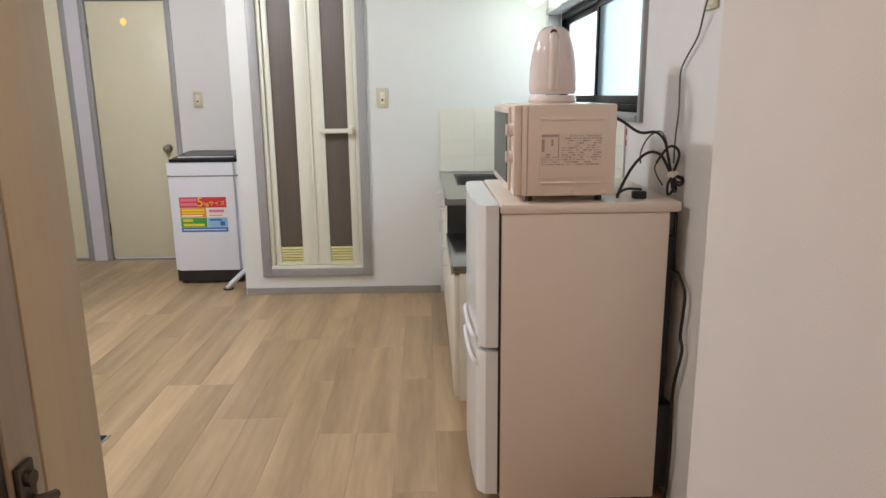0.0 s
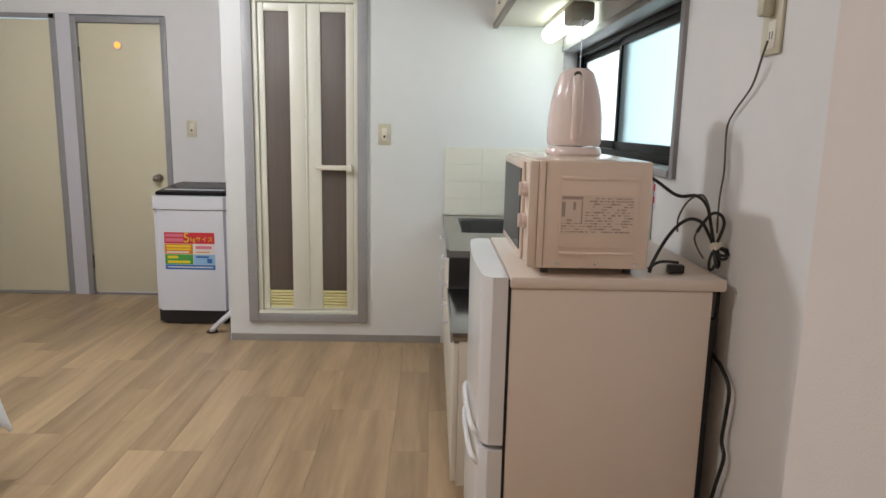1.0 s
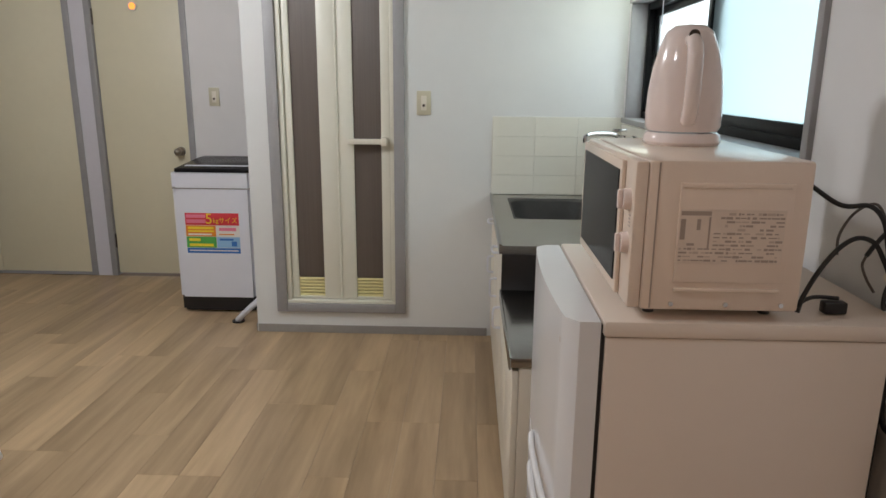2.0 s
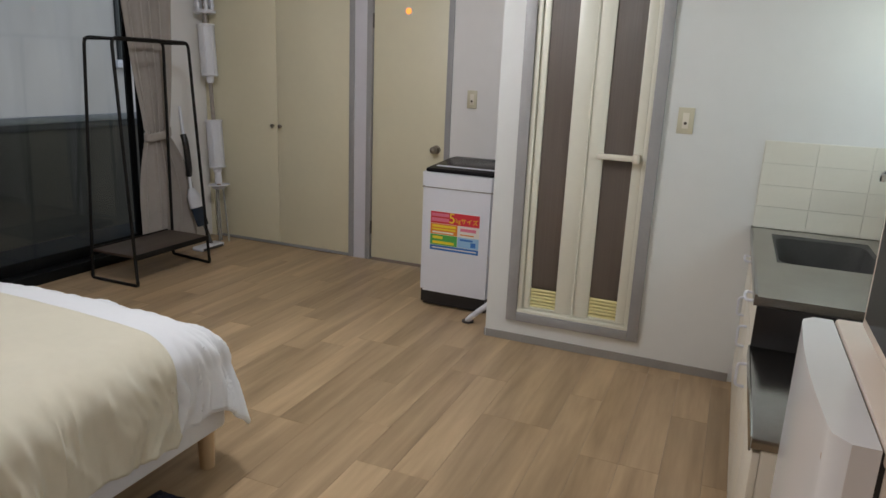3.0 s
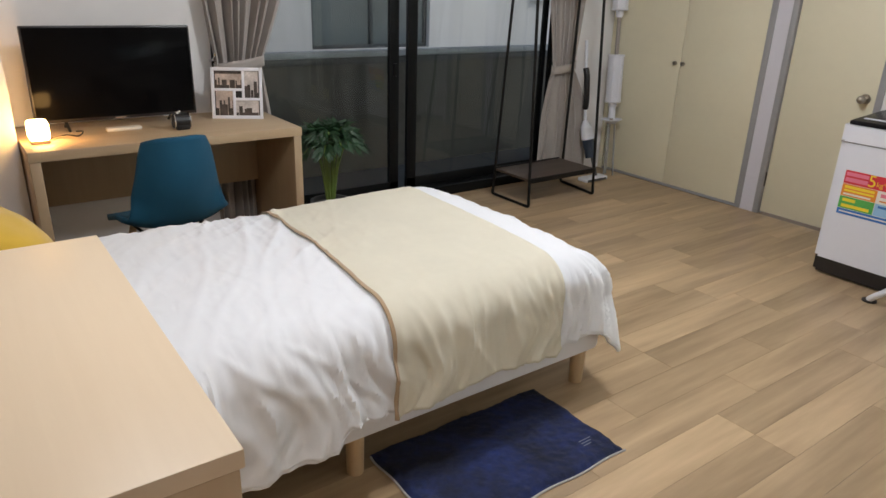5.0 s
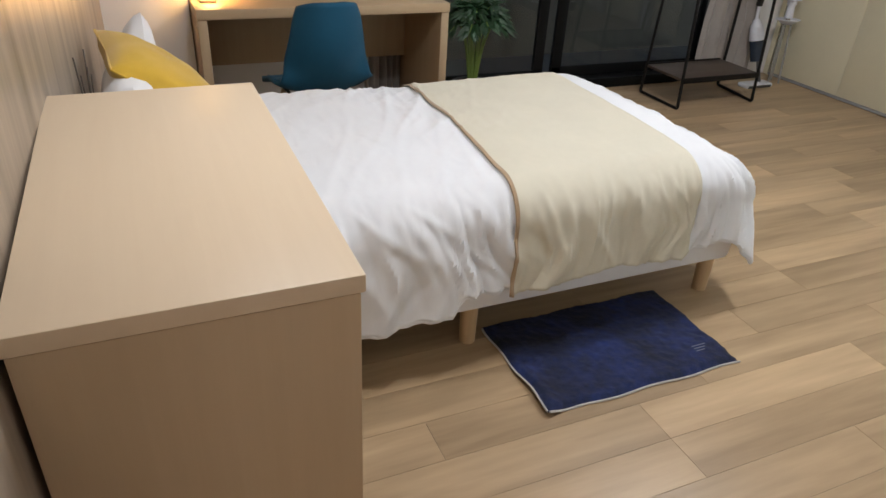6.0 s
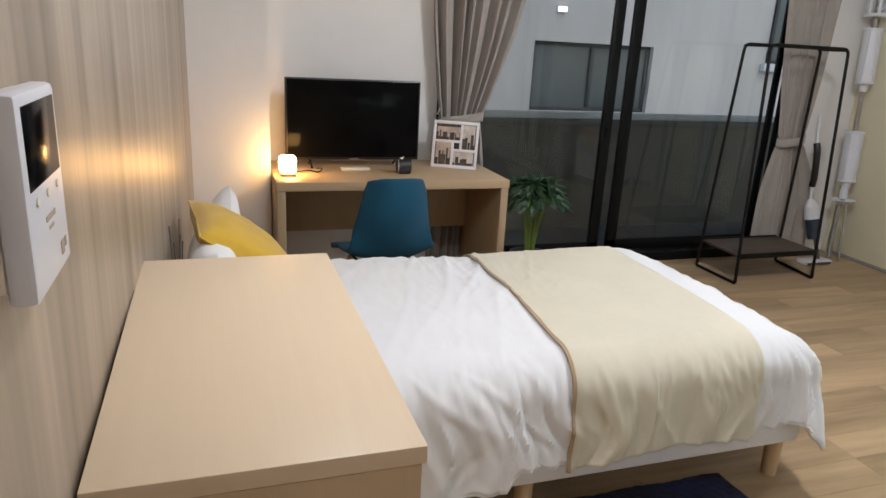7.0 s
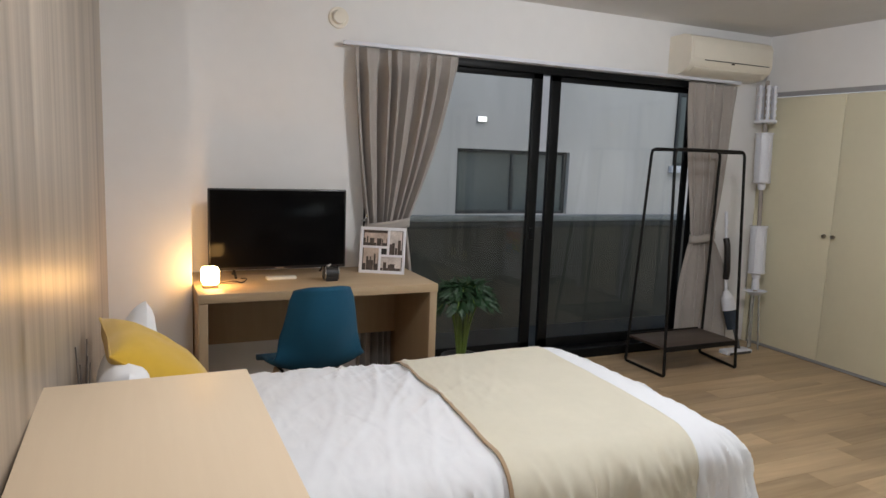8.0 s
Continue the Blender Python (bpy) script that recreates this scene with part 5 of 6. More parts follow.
def rug_top(u, v):
    x, y = RX0 + u * (RX1 - RX0), RY0 + v * (RY1 - RY0)
    e = min(u, 1 - u, v * 1.6, (1 - v) * 1.6)
    curl = 0.016 * smoothstep(0.14, 0.0, v) * smoothstep(0.3, 0.8, u)
    return Vector((x + 0.004 * math.sin(y * 23), y + 0.004 * math.sin(x * 31), 0.003 + 0.012 * smoothstep(0, 0.05, e) + curl + 0.0035 * noise.noise(Vector((x * 40, y * 40, 0))) + 0.002 * noise.noise(Vector((x * 110, y * 110, 3)))))


bm = bmesh.new()
add_grid(bm, rug_top, 90, 140)
solid(part("rug_body", bm, NAVY, rug, "navy pile"), 0.003)
for pts in ([(RX0 + 0.01 + 0.0 * k, RY0 - 0.002, 0.004) if k == 0 else (RX0 + k * (RX1 - RX0) / 12, RY0 - 0.002 + 0.004 * math.sin((RX0 + k * 0.0375) * 31), 0.004 + 0.016 * smoothstep(0.3, 0.8, k / 12)) for k in range(13)],
            [(RX1 + 0.002 + 0.004 * math.sin((RY0 + k * 0.06) * 23), RY0 + k * (RY1 - RY0) / 12, 0.004 + (0.016 if k == 0 else 0)) for k in range(13)]):
    tube("binding", pts, 0.0035, NAVY_EDGE, rug, "pale edge binding", 3, 6)
for k in range(3):
    box("label_bar", (RX1 - 0.105 + 0.012 * k, RX1 - 0.102 + 0.012 * k, RY1 - 0.115, RY1 - 0.06 - 0.01 * k, 0.0158, 0.0172), LABELGREY, rug, "", 0.0)

# ---- desk and what stands on it ----
TX0, TX1, TY0, TY1, TZ = -2.80, -2.177, -3.303, -2.055, 0.742
ds = thing("desk", "light oak panel desk beside the window", "desk", (-2.5, -2.63, 0))
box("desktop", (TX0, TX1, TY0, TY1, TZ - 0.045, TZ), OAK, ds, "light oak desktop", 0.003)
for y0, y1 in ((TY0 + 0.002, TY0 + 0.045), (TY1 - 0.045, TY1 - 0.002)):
    box("side_panel", (TX0 + 0.01, TX1 - 0.006, y0, y1, 0.0, TZ - 0.046), DESK_SIDE_SHADED, ds, "light oak side panel, darkened as in shade", 0.003)
box("modesty_panel", (TX0 + 0.06, TX0 + 0.08, TY0 + 0.045, TY1 - 0.045, 0.34, TZ - 0.046), DESK_SIDE_SHADED, ds, "oak back panel, darkened as in shade", 0.002)

tv = thing("television", "black flat screen television on the desk", "television", (-2.6, -2.795, TZ))
box("case", (-2.660, -2.615, -3.213, -2.457, 0.778, 1.223), BLACK, tv, "black case", 0.006)
box("screen", (-2.616, -2.6125, -3.204, -2.466, 0.794, 1.215), BLACK_GLOSS, tv, "glossy black screen", 0.001)
for y in (-3.08, -2.59):
    bm = bmesh.new()
    add_tube(bm, [Vector((-2.68, y, TZ + 0.006)), Vector((-2.635, y, TZ + 0.028)), Vector((-2.635, y, TZ + 0.046))], 0.007, 8)
    add_tube(bm, [Vector((-2.55, y, TZ + 0.006)), Vector((-2.635, y, TZ + 0.028)), Vector((-2.635, y, TZ + 0.05))], 0.007, 8)
    part("foot", bm, BLACK, tv, "black foot")
box("logo_bar", (-2.6135, -2.6115, -2.86, -2.81, 0.783, 0.788), PRINT, tv, "", 0.0)

lp = thing("cube_lamp", "small glowing cube lamp with a wooden base", "table lamp", (-2.365, -3.230, TZ))
box("base", (-2.403, -2.327, -3.268, -3.192, TZ, TZ + 0.016), OAK, lp, "wooden base", 0.004)
box("shade", (-2.407, -2.323, -3.272, -3.188, TZ + 0.016, TZ + 0.102), CUBELIGHT, lp, "glowing warm shade", 0.016)
tube("flex", [(-2.405, -3.200, TZ + 0.006), (-2.435, -3.115, TZ + 0.012), (-2.425, -3.065, TZ + 0.005), (-2.485, -3.035, TZ + 0.012), (-2.545, -3.055, TZ + 0.004)], 0.003, CABLE, lp, "dark flex")

rm = thing("remote_control", "pale remote control under the television", "remote control", (-2.50, -2.85, TZ))
box("case", (-2.525, -2.475, -2.93, -2.77, TZ, TZ + 0.016), WHITE_WARM, rm, "", 0.005)
cl = thing("alarm_clock", "small black desk clock with chrome rims", "clock", (-2.39, -2.600, TZ))
bm = bmesh.new()
add_rod(bm, (-2.40, -2.635, TZ + 0.042), (-2.40, -2.565, TZ + 0.042), 0.036, 0.036, 28)
add_box(bm, -2.432, -2.368, -2.633, -2.567, TZ, TZ + 0.03, 0.006)
part("case", bm, BLACK, cl, "black drum case")
for y in (-2.637, -2.563):
    bm = bmesh.new()
    add_tube(bm, [Vector((-2.40 + 0.037 * math.cos(a * 0.2618), y, TZ + 0.042 + 0.037 * math.sin(a * 0.2618))) for a in range(25)], 0.0035, 6)
    part("rim", bm, CHROME, cl, "chrome rim")
rod("bell", (-2.40, -2.620, TZ + 0.078), (-2.40, -2.600, TZ + 0.09), 0.011, CHROME, cl, 0.005, "chrome top button")

# photo frame with four pictures, leaning back
pf = thing("photo_frame", "white collage photo frame with four pictures", "photo frame", (-2.54, -2.26, TZ))
PM = Matrix.Translation((-2.540, -2.262, TZ)) @ Matrix.Rotation(radians(-28), 4, 'Z') @ Matrix.Rotation(radians(-12), 4, 'Y')


def leaning(name, rows, mat, label="", parent=None, bevel=0.0):
    bm = boxes(*rows, bevel=bevel)
    bmesh.ops.transform(bm, matrix=PM, verts=bm.verts)
    return part(name, bm, mat, parent or pf, label)


FW, FH = 0.134, 0.272
leaning("frame", [(-0.012, 0.004, -FW, -FW + 0.016, 0, FH), (-0.012, 0.004, FW - 0.016, FW, 0, FH), (-0.012, 0.004, -FW + 0.016, FW - 0.016, 0, 0.018), (-0.012, 0.004, -FW + 0.016, FW - 0.016, FH - 0.018, FH),
                  (-0.012, 0.003, 0.026, 0.04, 0.11, FH - 0.018), (-0.012, 0.003, -0.022, -0.008, 0.018, 0.15), (-0.012, 0.003, -FW + 0.016, 0.026, 0.148, 0.162), (-0.012, 0.003, -0.008, FW - 0.016, 0.098, 0.112)],
        WHITE, "white moulded frame", None, 0.001)
leaning("backing", [(-0.014, -0.008, -FW + 0.006, FW - 0.006, 0.006, FH - 0.006)], BLACK, "dark backing")
PHOTO = [material("sepia_picture", (0.46, 0.38, 0.33), 0.5, 0, 0.3, 12), material("grey_picture", (0.52, 0.48, 0.46), 0.5, 0, 0.3, 14)]
PHOTO_DARK = material("dark_picture_print", (0.055, 0.042, 0.036), 0.5, 0, 0.6, 30)
rnd = random.Random(8)
for k, (y0, y1, z0, z1) in enumerate(((-0.112, 0.026, 0.162, 0.252), (0.04, 0.112, 0.112, 0.252), (-0.112, -0.022, 0.018, 0.148), (-0.008, 0.112, 0.018, 0.098))):
    pic = leaning("picture", [(-0.008, -0.004, y0, y1, z0, z1)], PHOTO[k % 2], "monochrome city picture")
    rows, y = [], y0
    while y < y1 - 0.004:
        y2 = min(y1, y + rnd.uniform(0.005, 0.02))
        rows.append((-0.004, -0.003, y, y2, z0, z0 + (z1 - z0) * rnd.choice((0.2, 0.3, 0.45, 0.5, 0.62, 0.75))))
        y = y2 + rnd.choice((0.0, 0.0, 0.003))
    if k == 0:
        rows.append((-0.004, -0.003, y0, y1, z1 - 0.014, z1))
    leaning("skyline", rows, PHOTO_DARK, "dark skyline", pic)
bm = bmesh.new()
add_rod(bm, PM @ Vector((-0.012, 0, 0.2)), PM @ Vector((-0.10, 0, 0.0)) + Vector((0, 0, 0.02)), 0.006)
part("strut", bm, BLACK, pf, "folding strut")

# shell chair
ch = thing("shell_chair", "teal upholstered shell chair with wooden legs", "chair", (-1.96, -2.815, 0))
HC = Matrix.Translation((-1.96, -2.815, 0.012)) @ Matrix.Rotation(radians(4), 4, 'Z')


def shell(u, v):
    """u across, v from the front lip of the seat up to the top of the back; the chair faces along -x."""
    s = 2 * u - 1
    if v < 0.5:
        t = v / 0.5
        x = -0.23 + 0.36 * t
        z = 0.435 - 0.012 * math.sin(math.pi * t) - 0.03 * (1 - t) ** 3
        half = 0.228 * (0.90 + 0.10 * math.sin(math.pi * min(t * 1.2, 1) * 0.5))
        rise = 0.055 * abs(s) ** 2.6 * smoothstep(0.05, 0.7, t)
    else:
        t = (v - 0.5) / 0.5
        ang = smoothstep(0, 0.45, t)
        x = 0.13 + 0.085 * math.sin(min(t * 1.25, 1) * math.pi / 2) + 0.03 * t
        z = 0.435 + 0.402 * t ** 1.2
        half = 0.212 - 0.080 * t
        rise = 0.055 * abs(s) ** 2.6 * (1 - t) ** 1.3
        x -= 0.075 * abs(s) ** 2.2 * ang
    corner = 1 - 0.05 * max(0, v - 0.92) / 0.08 * abs(s)
    z -= 0.024 * max(0, (v - 0.88) / 0.12) ** 2 * abs(s) ** 4
    return HC @ Vector((x, s * half * corner, z + rise))


bm = bmesh.new()
add_grid(bm, shell, 30, 44)
sh = part("shell", bm, TEAL, ch, "teal fabric shell")
solid(sh, 0.022, 0.0)
legs = [(-0.20, -0.21), (-0.20, 0.21), (0.20, -0.20), (0.20, 0.20)]
for x, y in legs:
    bm = bmesh.new()
    add_rod(bm, HC @ Vector((x, y, -0.012)), HC @ Vector((x * 0.55, y * 0.62, 0.375)), 0.011, 0.016, 14)
    part("leg", bm, LEGWOOD, ch, "tapered wooden leg")
for a, b in (((-0.11, -0.13), (0.15, 0.14)), ((-0.11, 0.13), (0.15, -0.14))):
    rod("strut", HC @ Vector((a[0] * 1.1, a[1], 0.28)), HC @ Vector((b[0] * 0.7, b[1], 0.40)), 0.005, IRON, ch, label="black steel strut")
bm = bmesh.new()
for y in (-0.13, 0.13):
    add_rod(bm, HC @ Vector((-0.13, y, 0.385)), HC @ Vector((0.13, y, 0.395)), 0.007)
for x in (-0.12, 0.12):
    add_rod(bm, HC @ Vector((x, -0.13, 0.39)), HC @ Vector((x, 0.13, 0.39)), 0.007)
    for y in (-0.10, 0.10):
        add_rod(bm, HC @ Vector((x, y, 0.39)), HC @ Vector((x, y, 0.425)), 0.012)
part("seat_bracket", bm, IRON, ch, "black steel seat bracket")

# potted palm on the floor by the window
pl = thing("potted_palm", "small green palm in a dark pot", "plant", (-2.42, -1.78, 0))
bm = bmesh.new()
add_lathe(bm, [(0.0, 0.0), (0.085, 0.0), (0.09, 0.01), (0.115, 0.22), (0.12, 0.225), (0.12, 0.24), (0.108, 0.24), (0.104, 0.215), (0.0, 0.21)], (-2.42, -1.78, 0), 28)
part("pot", bm, POT, pl, "dark grey pot")
rnd = random.Random(11)
for k in range(24):
    ang = k * 2.4 + rnd.uniform(-0.3, 0.3)
    lean_ = rnd.uniform(0.35, 1.0)
    reach, height = 0.06 + 0.115 * lean_, 0.53 - 0.15 * lean_
    root = Vector((-2.42 + 0.02 * math.cos(ang), -1.78 + 0.02 * math.sin(ang), 0.21))
    d = Vector((math.cos(ang), math.sin(ang), 0))
    pts = curve_points([root, root + d * reach * 0.22 + Vector((0, 0, height * 0.6)), root + d * reach * 0.6 + Vector((0, 0, height * 0.97)), root + d * reach + Vector((0, 0, height * (1.0 - 0.12 * lean_)))], 8)
    bm = bmesh.new()
    add_tube(bm, pts, 0.0032, 6)
    fr_ = part("frond", bm, STEM, pl, "yellow-green stem" if k == 0 else "")
    bm = bmesh.new()
    n = len(pts)
    for i in range(int(n * 0.52), n):
        t = (i - n * 0.52) / (n * 0.48)
        p = pts[i]
        fwd = (pts[min(i + 1, n - 1)] - pts[i - 1]).normalized()
        side = fwd.cross(Vector((0, 0, 1))).normalized()
        for sgn in (-1, 1):
            ln = 0.125 * (1 - 0.35 * t) * rnd.uniform(0.85, 1.1)
            dirn = (side * sgn * (0.85 - 0.35 * t) + fwd * (0.55 + 0.4 * t) + Vector((0, 0, 0.30))).normalized()
            w = 0.0125
            nrm = dirn.cross(fwd).normalized()
            wid = nrm.cross(dirn).normalized()
            droop = Vector((0, 0, -0.016 - 0.02 * rnd.random()))
            a, b2 = bm.verts.new(p), bm.verts.new(p + dirn * ln * 0.4 + wid * w)
            c2, m2 = bm.verts.new(p + dirn * ln * 0.4 - wid * w), bm.verts.new(p + dirn * ln * 0.45 + Vector((0, 0, 0.004)))
            e2 = bm.verts.new(p + dirn * ln + droop)
            bm.faces.new((a, b2, m2))
            bm.faces.new((a, m2, c2))
            bm.faces.new((b2, e2, m2))
            bm.faces.new((m2, e2, c2))
    part("foliage", bm, PALM, fr_, "pointed green leaflets", False)


# ---- curtains ----
def curtain(name, top, tie, bottom, z_top, z_tie, z_bot, pleats, label, seed):
    """A gathered curtain: the extents in y at the top, at the tie and at the bottom."""
    c = thing(name, label, "curtain", (-2.78, sum(top) / 2, z_bot), "curtains")
    x0 = -2.785

    def f(u, v):
        z = z_top + (z_bot - z_top) * v
        if z > z_tie:
            t = (z_top - z) / (z_top - z_tie)
            s = t ** 1.5
            a, b = top[0] + (tie[0] - top[0]) * s, top[1] + (tie[1] - top[1]) * s
        else:
            t = (z_tie - z) / (z_tie - z_bot)
            s = math.sin(min(t * 1.6, 1.0) * math.pi / 2)
            a, b = tie[0] + (bottom[0] - tie[0]) * s, tie[1] + (bottom[1] - tie[1]) * s
        uu = u + 0.035 * noise.noise(Vector((u * 4.3, z * 0.9, seed))) * math.sin(math.pi * u) ** 0.5
        ph = 2 * math.pi * pleats * (uu + 0.09 * noise.noise(Vector((u * 5.0, seed, 0.1 * z))))
        amp = 0.040 * (1 + 0.9 * noise.noise(Vector((u * 6, seed, 0.5)))) * (0.45 + 0.55 * smoothstep(0.02, 0.09, v))
        amp *= 0.65 if abs(z - z_tie) < 0.03 else 1.0
        y = a + (b - a) * uu + 0.006 * math.sin(ph * 2 + 1)
        return Vector((x0 + amp * (math.sin(ph) + 0.25 * math.sin(2 * ph + 0.6 * seed)) + 0.012 * noise.noise(Vector((u * 3, z * 2, seed + 3))), y, z))
    bm = bmesh.new()
    add_grid(bm, f, pleats * 18, 60)
    solid(part("cloth", bm, CURTAIN, c, "pleated taupe cloth"), 0.003)
    bm = bmesh.new()
    w0, w1, cy = tie[0] - 0.012, tie[1] + 0.012, (tie[0] + tie[1]) / 2
    ring_ = [Vector((x0 + 0.055 * math.sin(a), cy + (w1 - w0) / 2 * math.cos(a), 0)) for a in [2 * math.pi * k / 36 for k in range(37)]]
    add_grid(bm, lambda u, v: ring_[round(u * 36)] + Vector((0, 0, z_tie - 0.03 + 0.06 * v + 0.02 * math.cos(2 * math.pi * u))), 36, 3)
    solid(part("tie_band", bm, CURTAIN, c, "taupe tie band"), 0.003, 1.0)
    return c


cu1 = curtain("curtain", (-2.372, -1.690), (-2.275, -2.012), (-2.32, -1.95), 2.052, 1.0, 0.02, 8, "taupe pleated curtain tied back beside the desk", 1.3)
bm = bmesh.new()
add_tube(bm, curve_points([(-2.85, -2.29, 1.02), (-2.82, -2.295, 1.025), (-2.775, -2.29, 1.035), (-2.765, -2.282, 1.07)], 5), 0.007, 8)
part("tie_hook", bm, CHROME, cu1, "chrome tie hook")
curtain("curtain", (0.195, 0.675), (0.345, 0.555), (0.245, 0.79), 2.045, 0.885, 0.02, 5, "taupe pleated curtain tied back beside the closet", 4.1)
rl = thing("curtain_rail", "white curtain rail over the balcony window", "curtain rail", (-2.79, -0.9, 2.04))
box("rail", (-2.81, -2.775, -2.44, 0.70, 2.057, 2.082), WHITE, rl, "white rail", 0.004)
for y in (-2.4, -1.4, -0.4, 0.6):
    box("bracket", (-2.85, -2.81, y - 0.012, y + 0.012, 2.062, 2.078), WHITE, rl, "", 0.002)

# ---- air conditioner, wall cap ----
ac = thing("air_conditioner", "cream wall air conditioner above the window", "air conditioner", (-2.74, 0.3, 2.08))
AY0, AY1 = 0.030, 0.830
prof = [(-2.848, 2.355), (-2.70, 2.36), (-2.645, 2.342), (-2.628, 2.305), (-2.625, 2.18), (-2.64, 2.135), (-2.70, 2.095), (-2.76, 2.08), (-2.848, 2.08)]
bm = bmesh.new()
ends = [[bm.verts.new((x, y, z)) for x, z in prof] for y in (AY0, AY1)]
bm.faces.new(ends[0])
bm.faces.new(ends[1])
for k in range(len(prof)):
    j = (k + 1) % len(prof)
    bm.faces.new((ends[0][k], ends[0][j], ends[1][j], ends[1][k]))
part("case", bm, WHITE_WARM, ac, "cream rounded case")
box("front_panel", (-2.628, -2.620, AY0 + 0.02, AY1 - 0.02, 2.188, 2.305), WHITE_WARM, ac, "cream front panel", 0.004)
bm = boxes((-0.006, 0.006, AY0 + 0.05, AY1 - 0.05, -0.028, 0.028), bevel=0.003)
bmesh.ops.transform(bm, matrix=Matrix.Translation((-2.668, 0, 2.117)) @ Matrix.Rotation(radians(57), 4, 'Y'), verts=bm.verts)
part("air_flap", bm, WHITE_WARM, ac, "cream air flap")
box("slot", (-2.632, -2.6235, AY0 + 0.13, AY1 - 0.03, 2.178, 2.184), BLACK, ac, "dark air slot", 0.0)
box("indicator", (-2.626, -2.618, 0.42, 0.445, 2.166, 2.174), BLACK, ac, "small dark indicator", 0.001)
wc = thing("vent_cap", "round white vent cap on the wall", "vent cap", (WEST, -2.457, 2.21))
rod("flange", (WEST, -2.457, 2.213), (WEST + 0.012, -2.457, 2.213), 0.062, WHITE_WARM, wc, 0.058, "", 32)
rod("cap", (WEST + 0.012, -2.457, 2.213), (WEST + 0.04, -2.457, 2.213), 0.042, WHITE_WARM, wc, 0.036, "", 28)

# ---- clothes rack ----
ra = thing("clothes_rack", "black steel clothes rack with a dark shelf", "clothes rack", (-2.46, 0.05, 0))
RS, RN, RF, RB, RT = -0.328, 0.328, -2.245, -2.640, 1.540
for xf, xt in ((RF, -2.400), (RB, -2.628)):
    p = rounded_path([(xf, RS, 0.02), (xt, -0.247, RT), (xt, 0.389 if xf == RF else 0.395, RT), (xf, RN if xf == RF else 0.385, 0.02)], 0.045)
    bm = bmesh.new()
    add_tube(bm, p, 0.0105, 10)
    part("hoop", bm, IRON, ra, "black steel hoop")
for ya, yb, yt in ((RS, RS, -0.250), (RN, 0.385, 0.385)):
    bm = bmesh.new()
    add_tube(bm, rounded_path([(RF, ya, 0.045), (RF + 0.004, ya, 0.0105), (RB - 0.004, yb, 0.0105), (RB, yb, 0.045)], 0.022), 0.0105, 10)
    part("foot_bar", bm, IRON, ra, "black steel foot bar")
    rod("cross_bar", (-2.400, yt, RT - 0.01), (-2.628, yt, RT - 0.01), 0.007, IRON, ra)
box("shelf", (RB + 0.01, RF - 0.016, RS + 0.008, RN + 0.02, 0.185, 0.203), DARKBOARD, ra, "dark brown shelf board", 0.003)
for x in (RF - 0.016, RB - 0.002):
    box("shelf_edge", (x, x + 0.012, RS, RN + 0.01, 0.175, 0.211), IRON, ra, "black steel shelf edge", 0.002)

# ---- stick vacuum and pole rack in the corner ----
va = thing("stick_vacuum", "white stick vacuum cleaner leaning in the corner", "vacuum cleaner", (-2.56, 0.67, 0))
bm = boxes((-2.60, -2.50, 0.535, 0.79, 0.0, 0.034), bevel=0.012)
head = part("floor_head", bm, WHITE, va, "white floor head")
rod("brush", (-2.508, 0.555, 0.014), (-2.508, 0.77, 0.014), 0.012, POT, head, label="dark roller brush")
rod("neck", (-2.555, 0.70, 0.03), (-2.62, 0.70, 0.19), 0.014, POT, va, label="grey neck")
lower, upper = Vector((-2.63, 0.70, 0.17)), Vector((-2.70, 0.665, 0.46))
bm = bmesh.new()
add_rod(bm, lower, lower.lerp(upper, 0.50), 0.044, 0.050, 24)
part("dust_cup", bm, VACUUM_CUP, va, "smoked blue-grey dust cup")
bm = bmesh.new()
add_rod(bm, lower.lerp(upper, 0.50), lower.lerp(upper, 0.56), 0.054, 0.054, 24)
add_rod(bm, lower.lerp(upper, 0.56), lower.lerp(upper, 0.82), 0.053, 0.048, 24)
add_rod(bm, lower.lerp(upper, 0.82), upper, 0.048, 0.022, 24)
part("motor_body", bm, WHITE, va, "white motor body")
rod("stick", upper, (-2.805, 0.70, 1.08), 0.013, WHITE, va, label="white stick")
bm = bmesh.new()
add_tube(bm, curve_points([(-2.716, 0.668, 0.56), (-2.700, 0.655, 0.62), (-2.700, 0.645, 0.72), (-2.708, 0.640, 0.82), (-2.728, 0.642, 0.875)], 8), 0.024, 12)
part("handle", bm, BLACK, va, "black grip handle")

po = thing("pole_rack", "white tension pole rack with trays in the corner", "pole rack", (-2.60, 0.90, 0))


def on_pole(z):
    """The pole leans a little into the corner."""
    return Vector((-2.605 - 0.060 * z, 0.90 + 0.010 * z, z))


def pole_piece(name, profile, z, mat, label, seg=24, parent=None):
    bm = bmesh.new()
    add_lathe(bm, profile, (0, 0, 0), seg)
    lean = (on_pole(1) - on_pole(0)).to_track_quat('Z', 'Y').to_matrix().to_4x4()
    bmesh.ops.transform(bm, matrix=Matrix.Translation(on_pole(z)) @ lean, verts=bm.verts)
    return part(name, bm, mat, parent or po, label)


rod("pole", on_pole(0.44), on_pole(2.10), 0.016, POLE, po, label="grey-brown inner pole")
for a in (0.5, 2.6, 4.7):
    d = Vector((math.cos(a), math.sin(a), 0))
    rod("leg", on_pole(0.44) + d * 0.030, on_pole(0) + d * 0.045, 0.0075, CLEAR_PLASTIC, po, label="clear plastic leg")
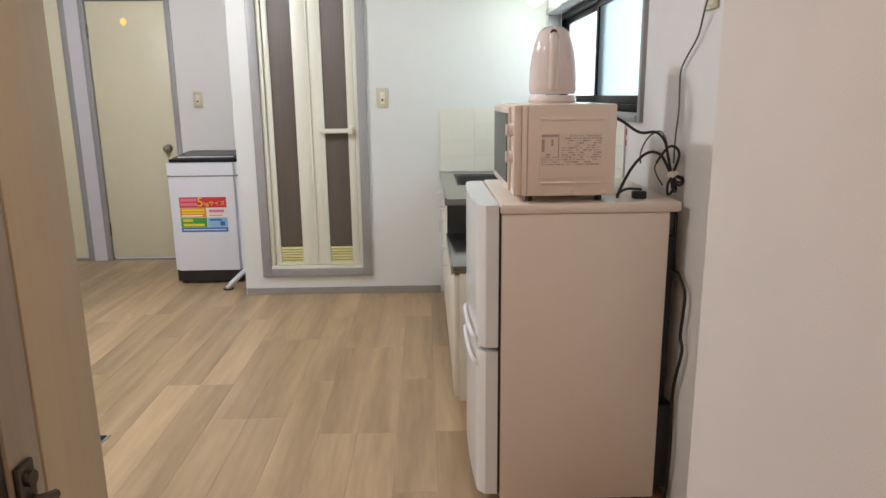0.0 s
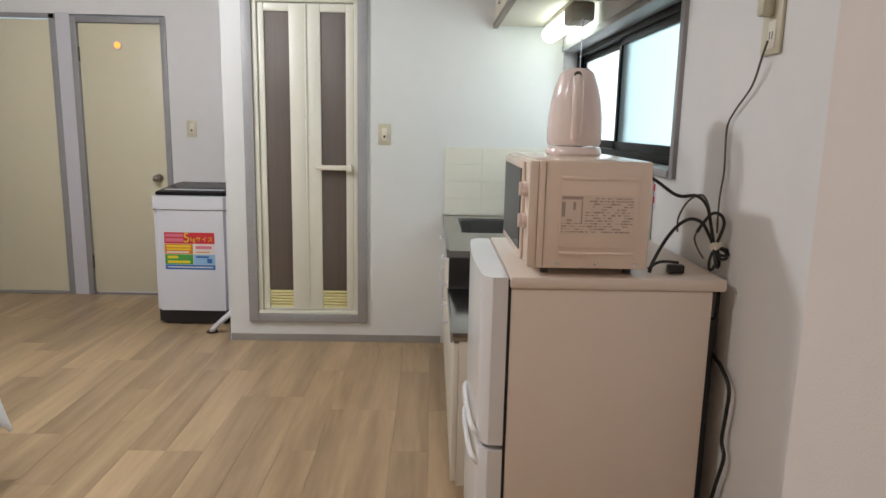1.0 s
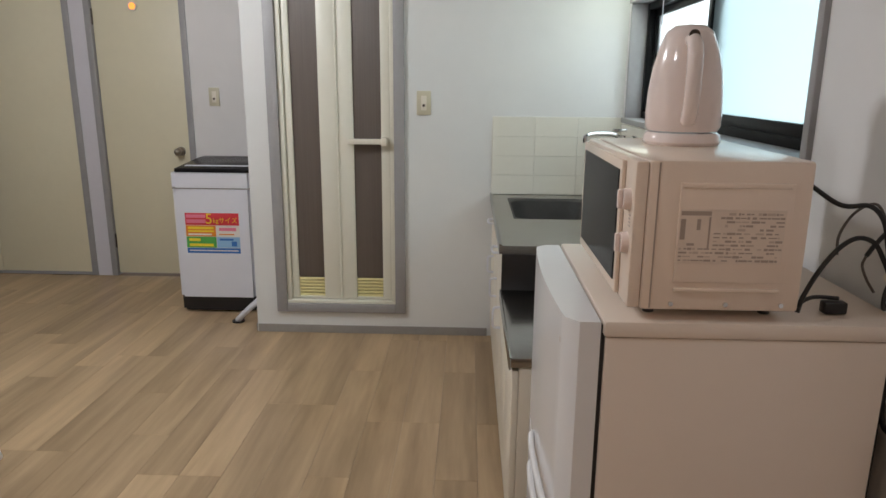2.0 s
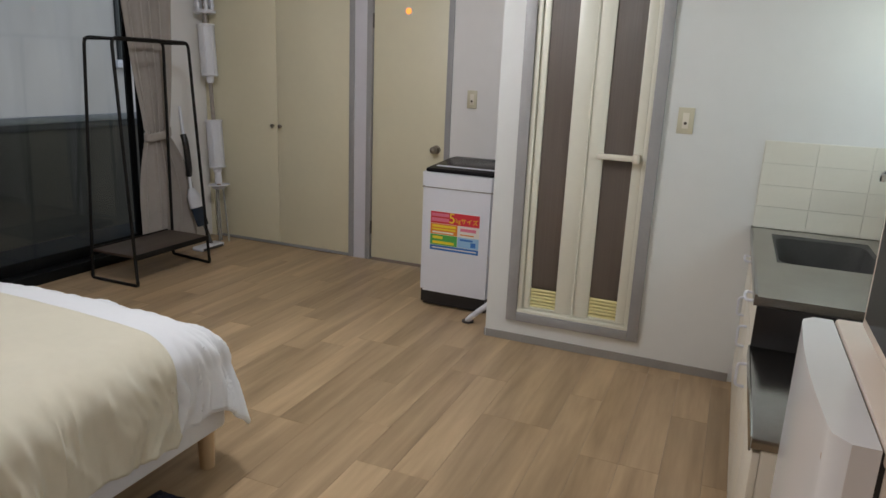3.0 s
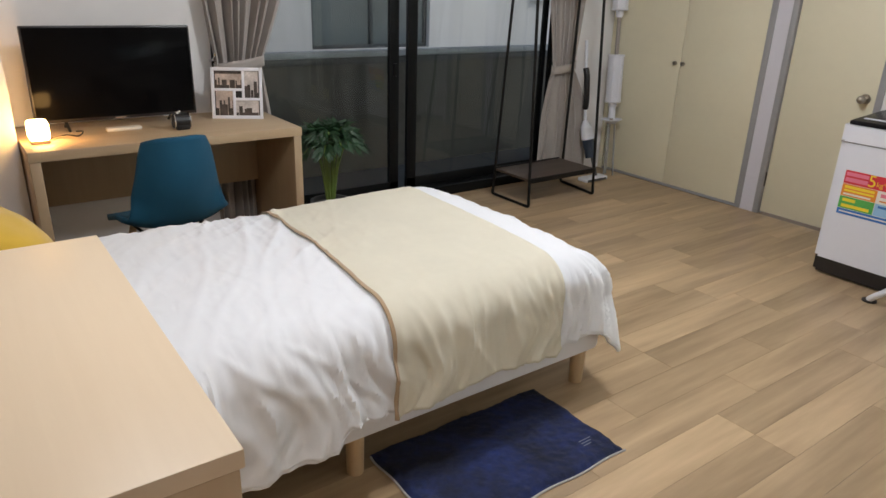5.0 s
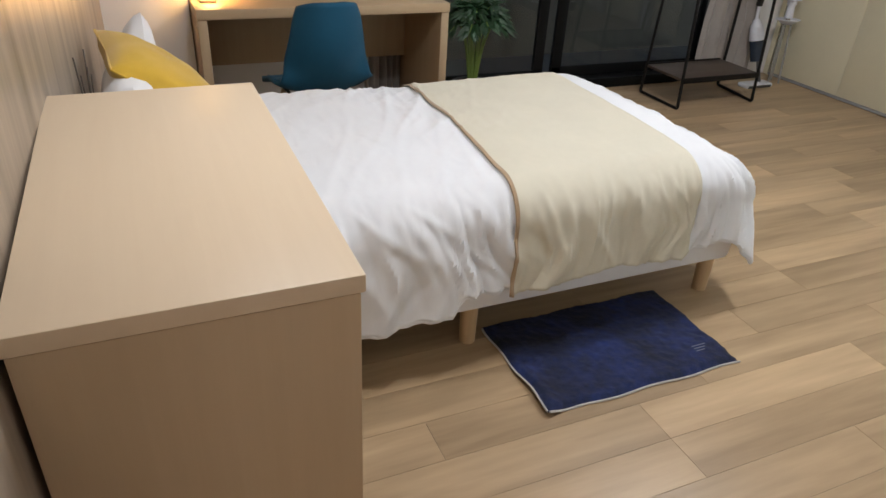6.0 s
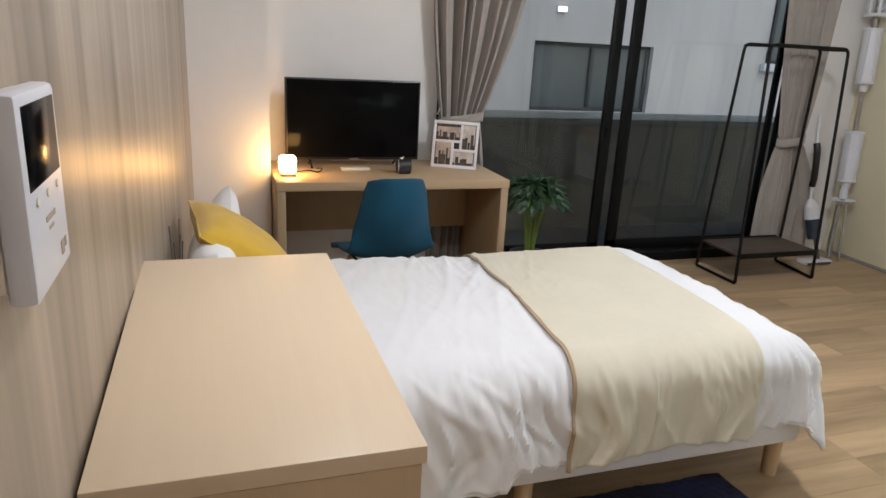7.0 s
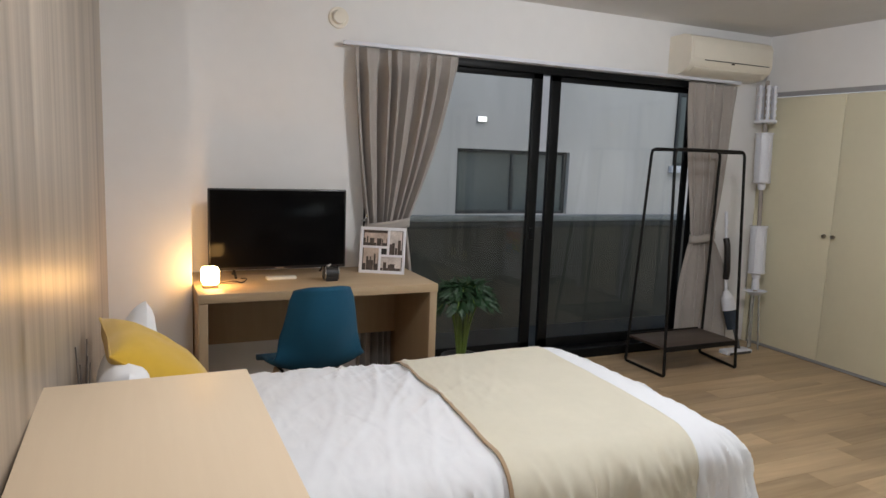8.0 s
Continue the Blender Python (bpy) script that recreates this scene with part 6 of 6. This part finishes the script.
tray = pole_piece("tray", [(0.0, 0.0), (0.035, 0.0), (0.075, 0.028), (0.088, 0.034), (0.084, 0.040), (0.03, 0.014), (0.0, 0.012)], 0.43, WHITE, "round white tray")
pole_piece("collar", [(0.0, 0.0), (0.030, 0.0), (0.026, 0.09), (0.034, 0.10), (0.034, 0.125), (0.0, 0.125)], 0.475, WHITE, "white collar", parent=tray)
for z0, z1 in ((0.60, 0.98), (1.31, 1.70)):
    h = z1 - z0
    holder = pole_piece("holder", [(0.0, 0.0), (0.058, 0.0), (0.066, 0.008), (0.066, 0.016), (0.062, 0.020), (0.062, h - 0.018), (0.067, h - 0.014), (0.067, h), (0.0, h)], z0, WHITE, "white cylindrical holder")
    for a in (-1.15, -0.2):
        d = Vector((math.cos(a), math.sin(a), 0)) * 0.064
        rod("rib", on_pole(z0 + 0.02) + d, on_pole(z1 - 0.02) + d, 0.005, WHITE, holder)
    pole_piece("collar", [(0.0, 0.0), (0.022, 0.0), (0.030, 0.02), (0.030, 0.05), (0.0, 0.05)], z0 - 0.05, WHITE, "white collar")
pole_piece("plate", [(0.0, 0.0), (0.080, 0.0), (0.084, 0.010), (0.084, 0.022), (0.0, 0.022)], 1.775, WHITE, "round white plate")
for k in range(6):
    a = 0.4 + k * math.pi / 3
    d = Vector((math.cos(a), math.sin(a), 0)) * 0.060
    bm = bmesh.new()
    add_rod(bm, on_pole(1.797) + d, on_pole(2.06) + d, 0.0135, seg=12)
    for n in range(5):
        z = 1.825 + n * 0.052
        add_rod(bm, on_pole(z) + d, on_pole(z + 0.018) + d, 0.0185, seg=12)
    part("ringed_tube", bm, WHITE, po, "white ringed tube" if k == 0 else "")

# ---- tiles behind the sink ----
back = structure("tile_bed_bath_wall", boxes((1.270, EAST, -0.004, 0.0, 0.785, 1.182)), GROUT, "pale grout behind cream tiles", "splashback")
back2 = structure("tile_bed_east_wall", boxes((EAST - 0.004, EAST, K_S + 0.2, -0.005, 0.62, 1.155)), GROUT, "pale grout behind cream tiles", "splashback")
shared = {}


def tile_piece(w, h, axis):
    key = (round(w, 4), round(h, 4), axis)
    if key not in shared:
        bm = boxes((-w / 2 + 0.0007, w / 2 - 0.0007, -0.003, 0.003, -h / 2 + 0.0007, h / 2 - 0.0007), bevel=0.0007)
        if axis == 'x':
            bmesh.ops.transform(bm, matrix=Matrix.Rotation(radians(90), 4, 'Z'), verts=bm.verts)
        shared[key] = finish("tile", bm, TILE, False)
    return shared[key]


for r in range(4):
    for c in range(3):
        w = (EAST - 0.008 - 1.272) / 3
        t = new("tile", tile_piece(w, 0.0985, 'y'))
        t.parent, t.location = back, (1.272 + (c + 0.5) * w, -0.006, 0.788 + (r + 0.5) * 0.0985)
for r in range(6):
    for c in range(9):
        t = new("tile", tile_piece(0.1955, 0.0885, 'x'))
        t.parent, t.location = back2, (EAST - 0.006, -0.012 - (c + 0.5) * 0.1955, 0.622 + (r + 0.5) * 0.0885)

# ---- floor planks ----
PW, PL = 0.15, 0.91


def plank_mesh(length):
    key = ("plank", round(length, 3))
    if key not in shared:
        bm = boxes((-PW / 2 + 0.0003, PW / 2 - 0.0003, -length / 2 + 0.0003, length / 2 - 0.0003, -0.012, 0.0))
        bmesh.ops.bevel(bm, geom=[e for e in bm.edges if all(v.co.z > -0.001 for v in e.verts)], offset=0.0006, segments=1, affect='EDGES')
        shared[key] = finish("plank", bm, PLANK, False)
    return shared[key]


rnd = random.Random(3)
ncol = int((EAST + 0.01 - WEST) / PW) + 1
for c in range(ncol):
    x = WEST + (c + 0.5) * PW
    lo, hi = (-5.28, 1.04) if 0.3 < x < 1.7 else ((SOUTH + 0.01, 1.04) if x < 0.3 else (-3.19, 0.0))
    hi = 0.06 if x > 0.05 else hi
    y = lo - rnd.choice((0.0, 0.3, 0.6, 0.15, 0.45, 0.75)) * PL
    while y < hi:
        y0, y1 = max(y, lo), min(y + PL, hi)
        y += PL
        if y1 - y0 > 0.02:
            t = new("plank", plank_mesh(y1 - y0))
            t.parent, t.location = floor, (x, (y0 + y1) / 2, 0)
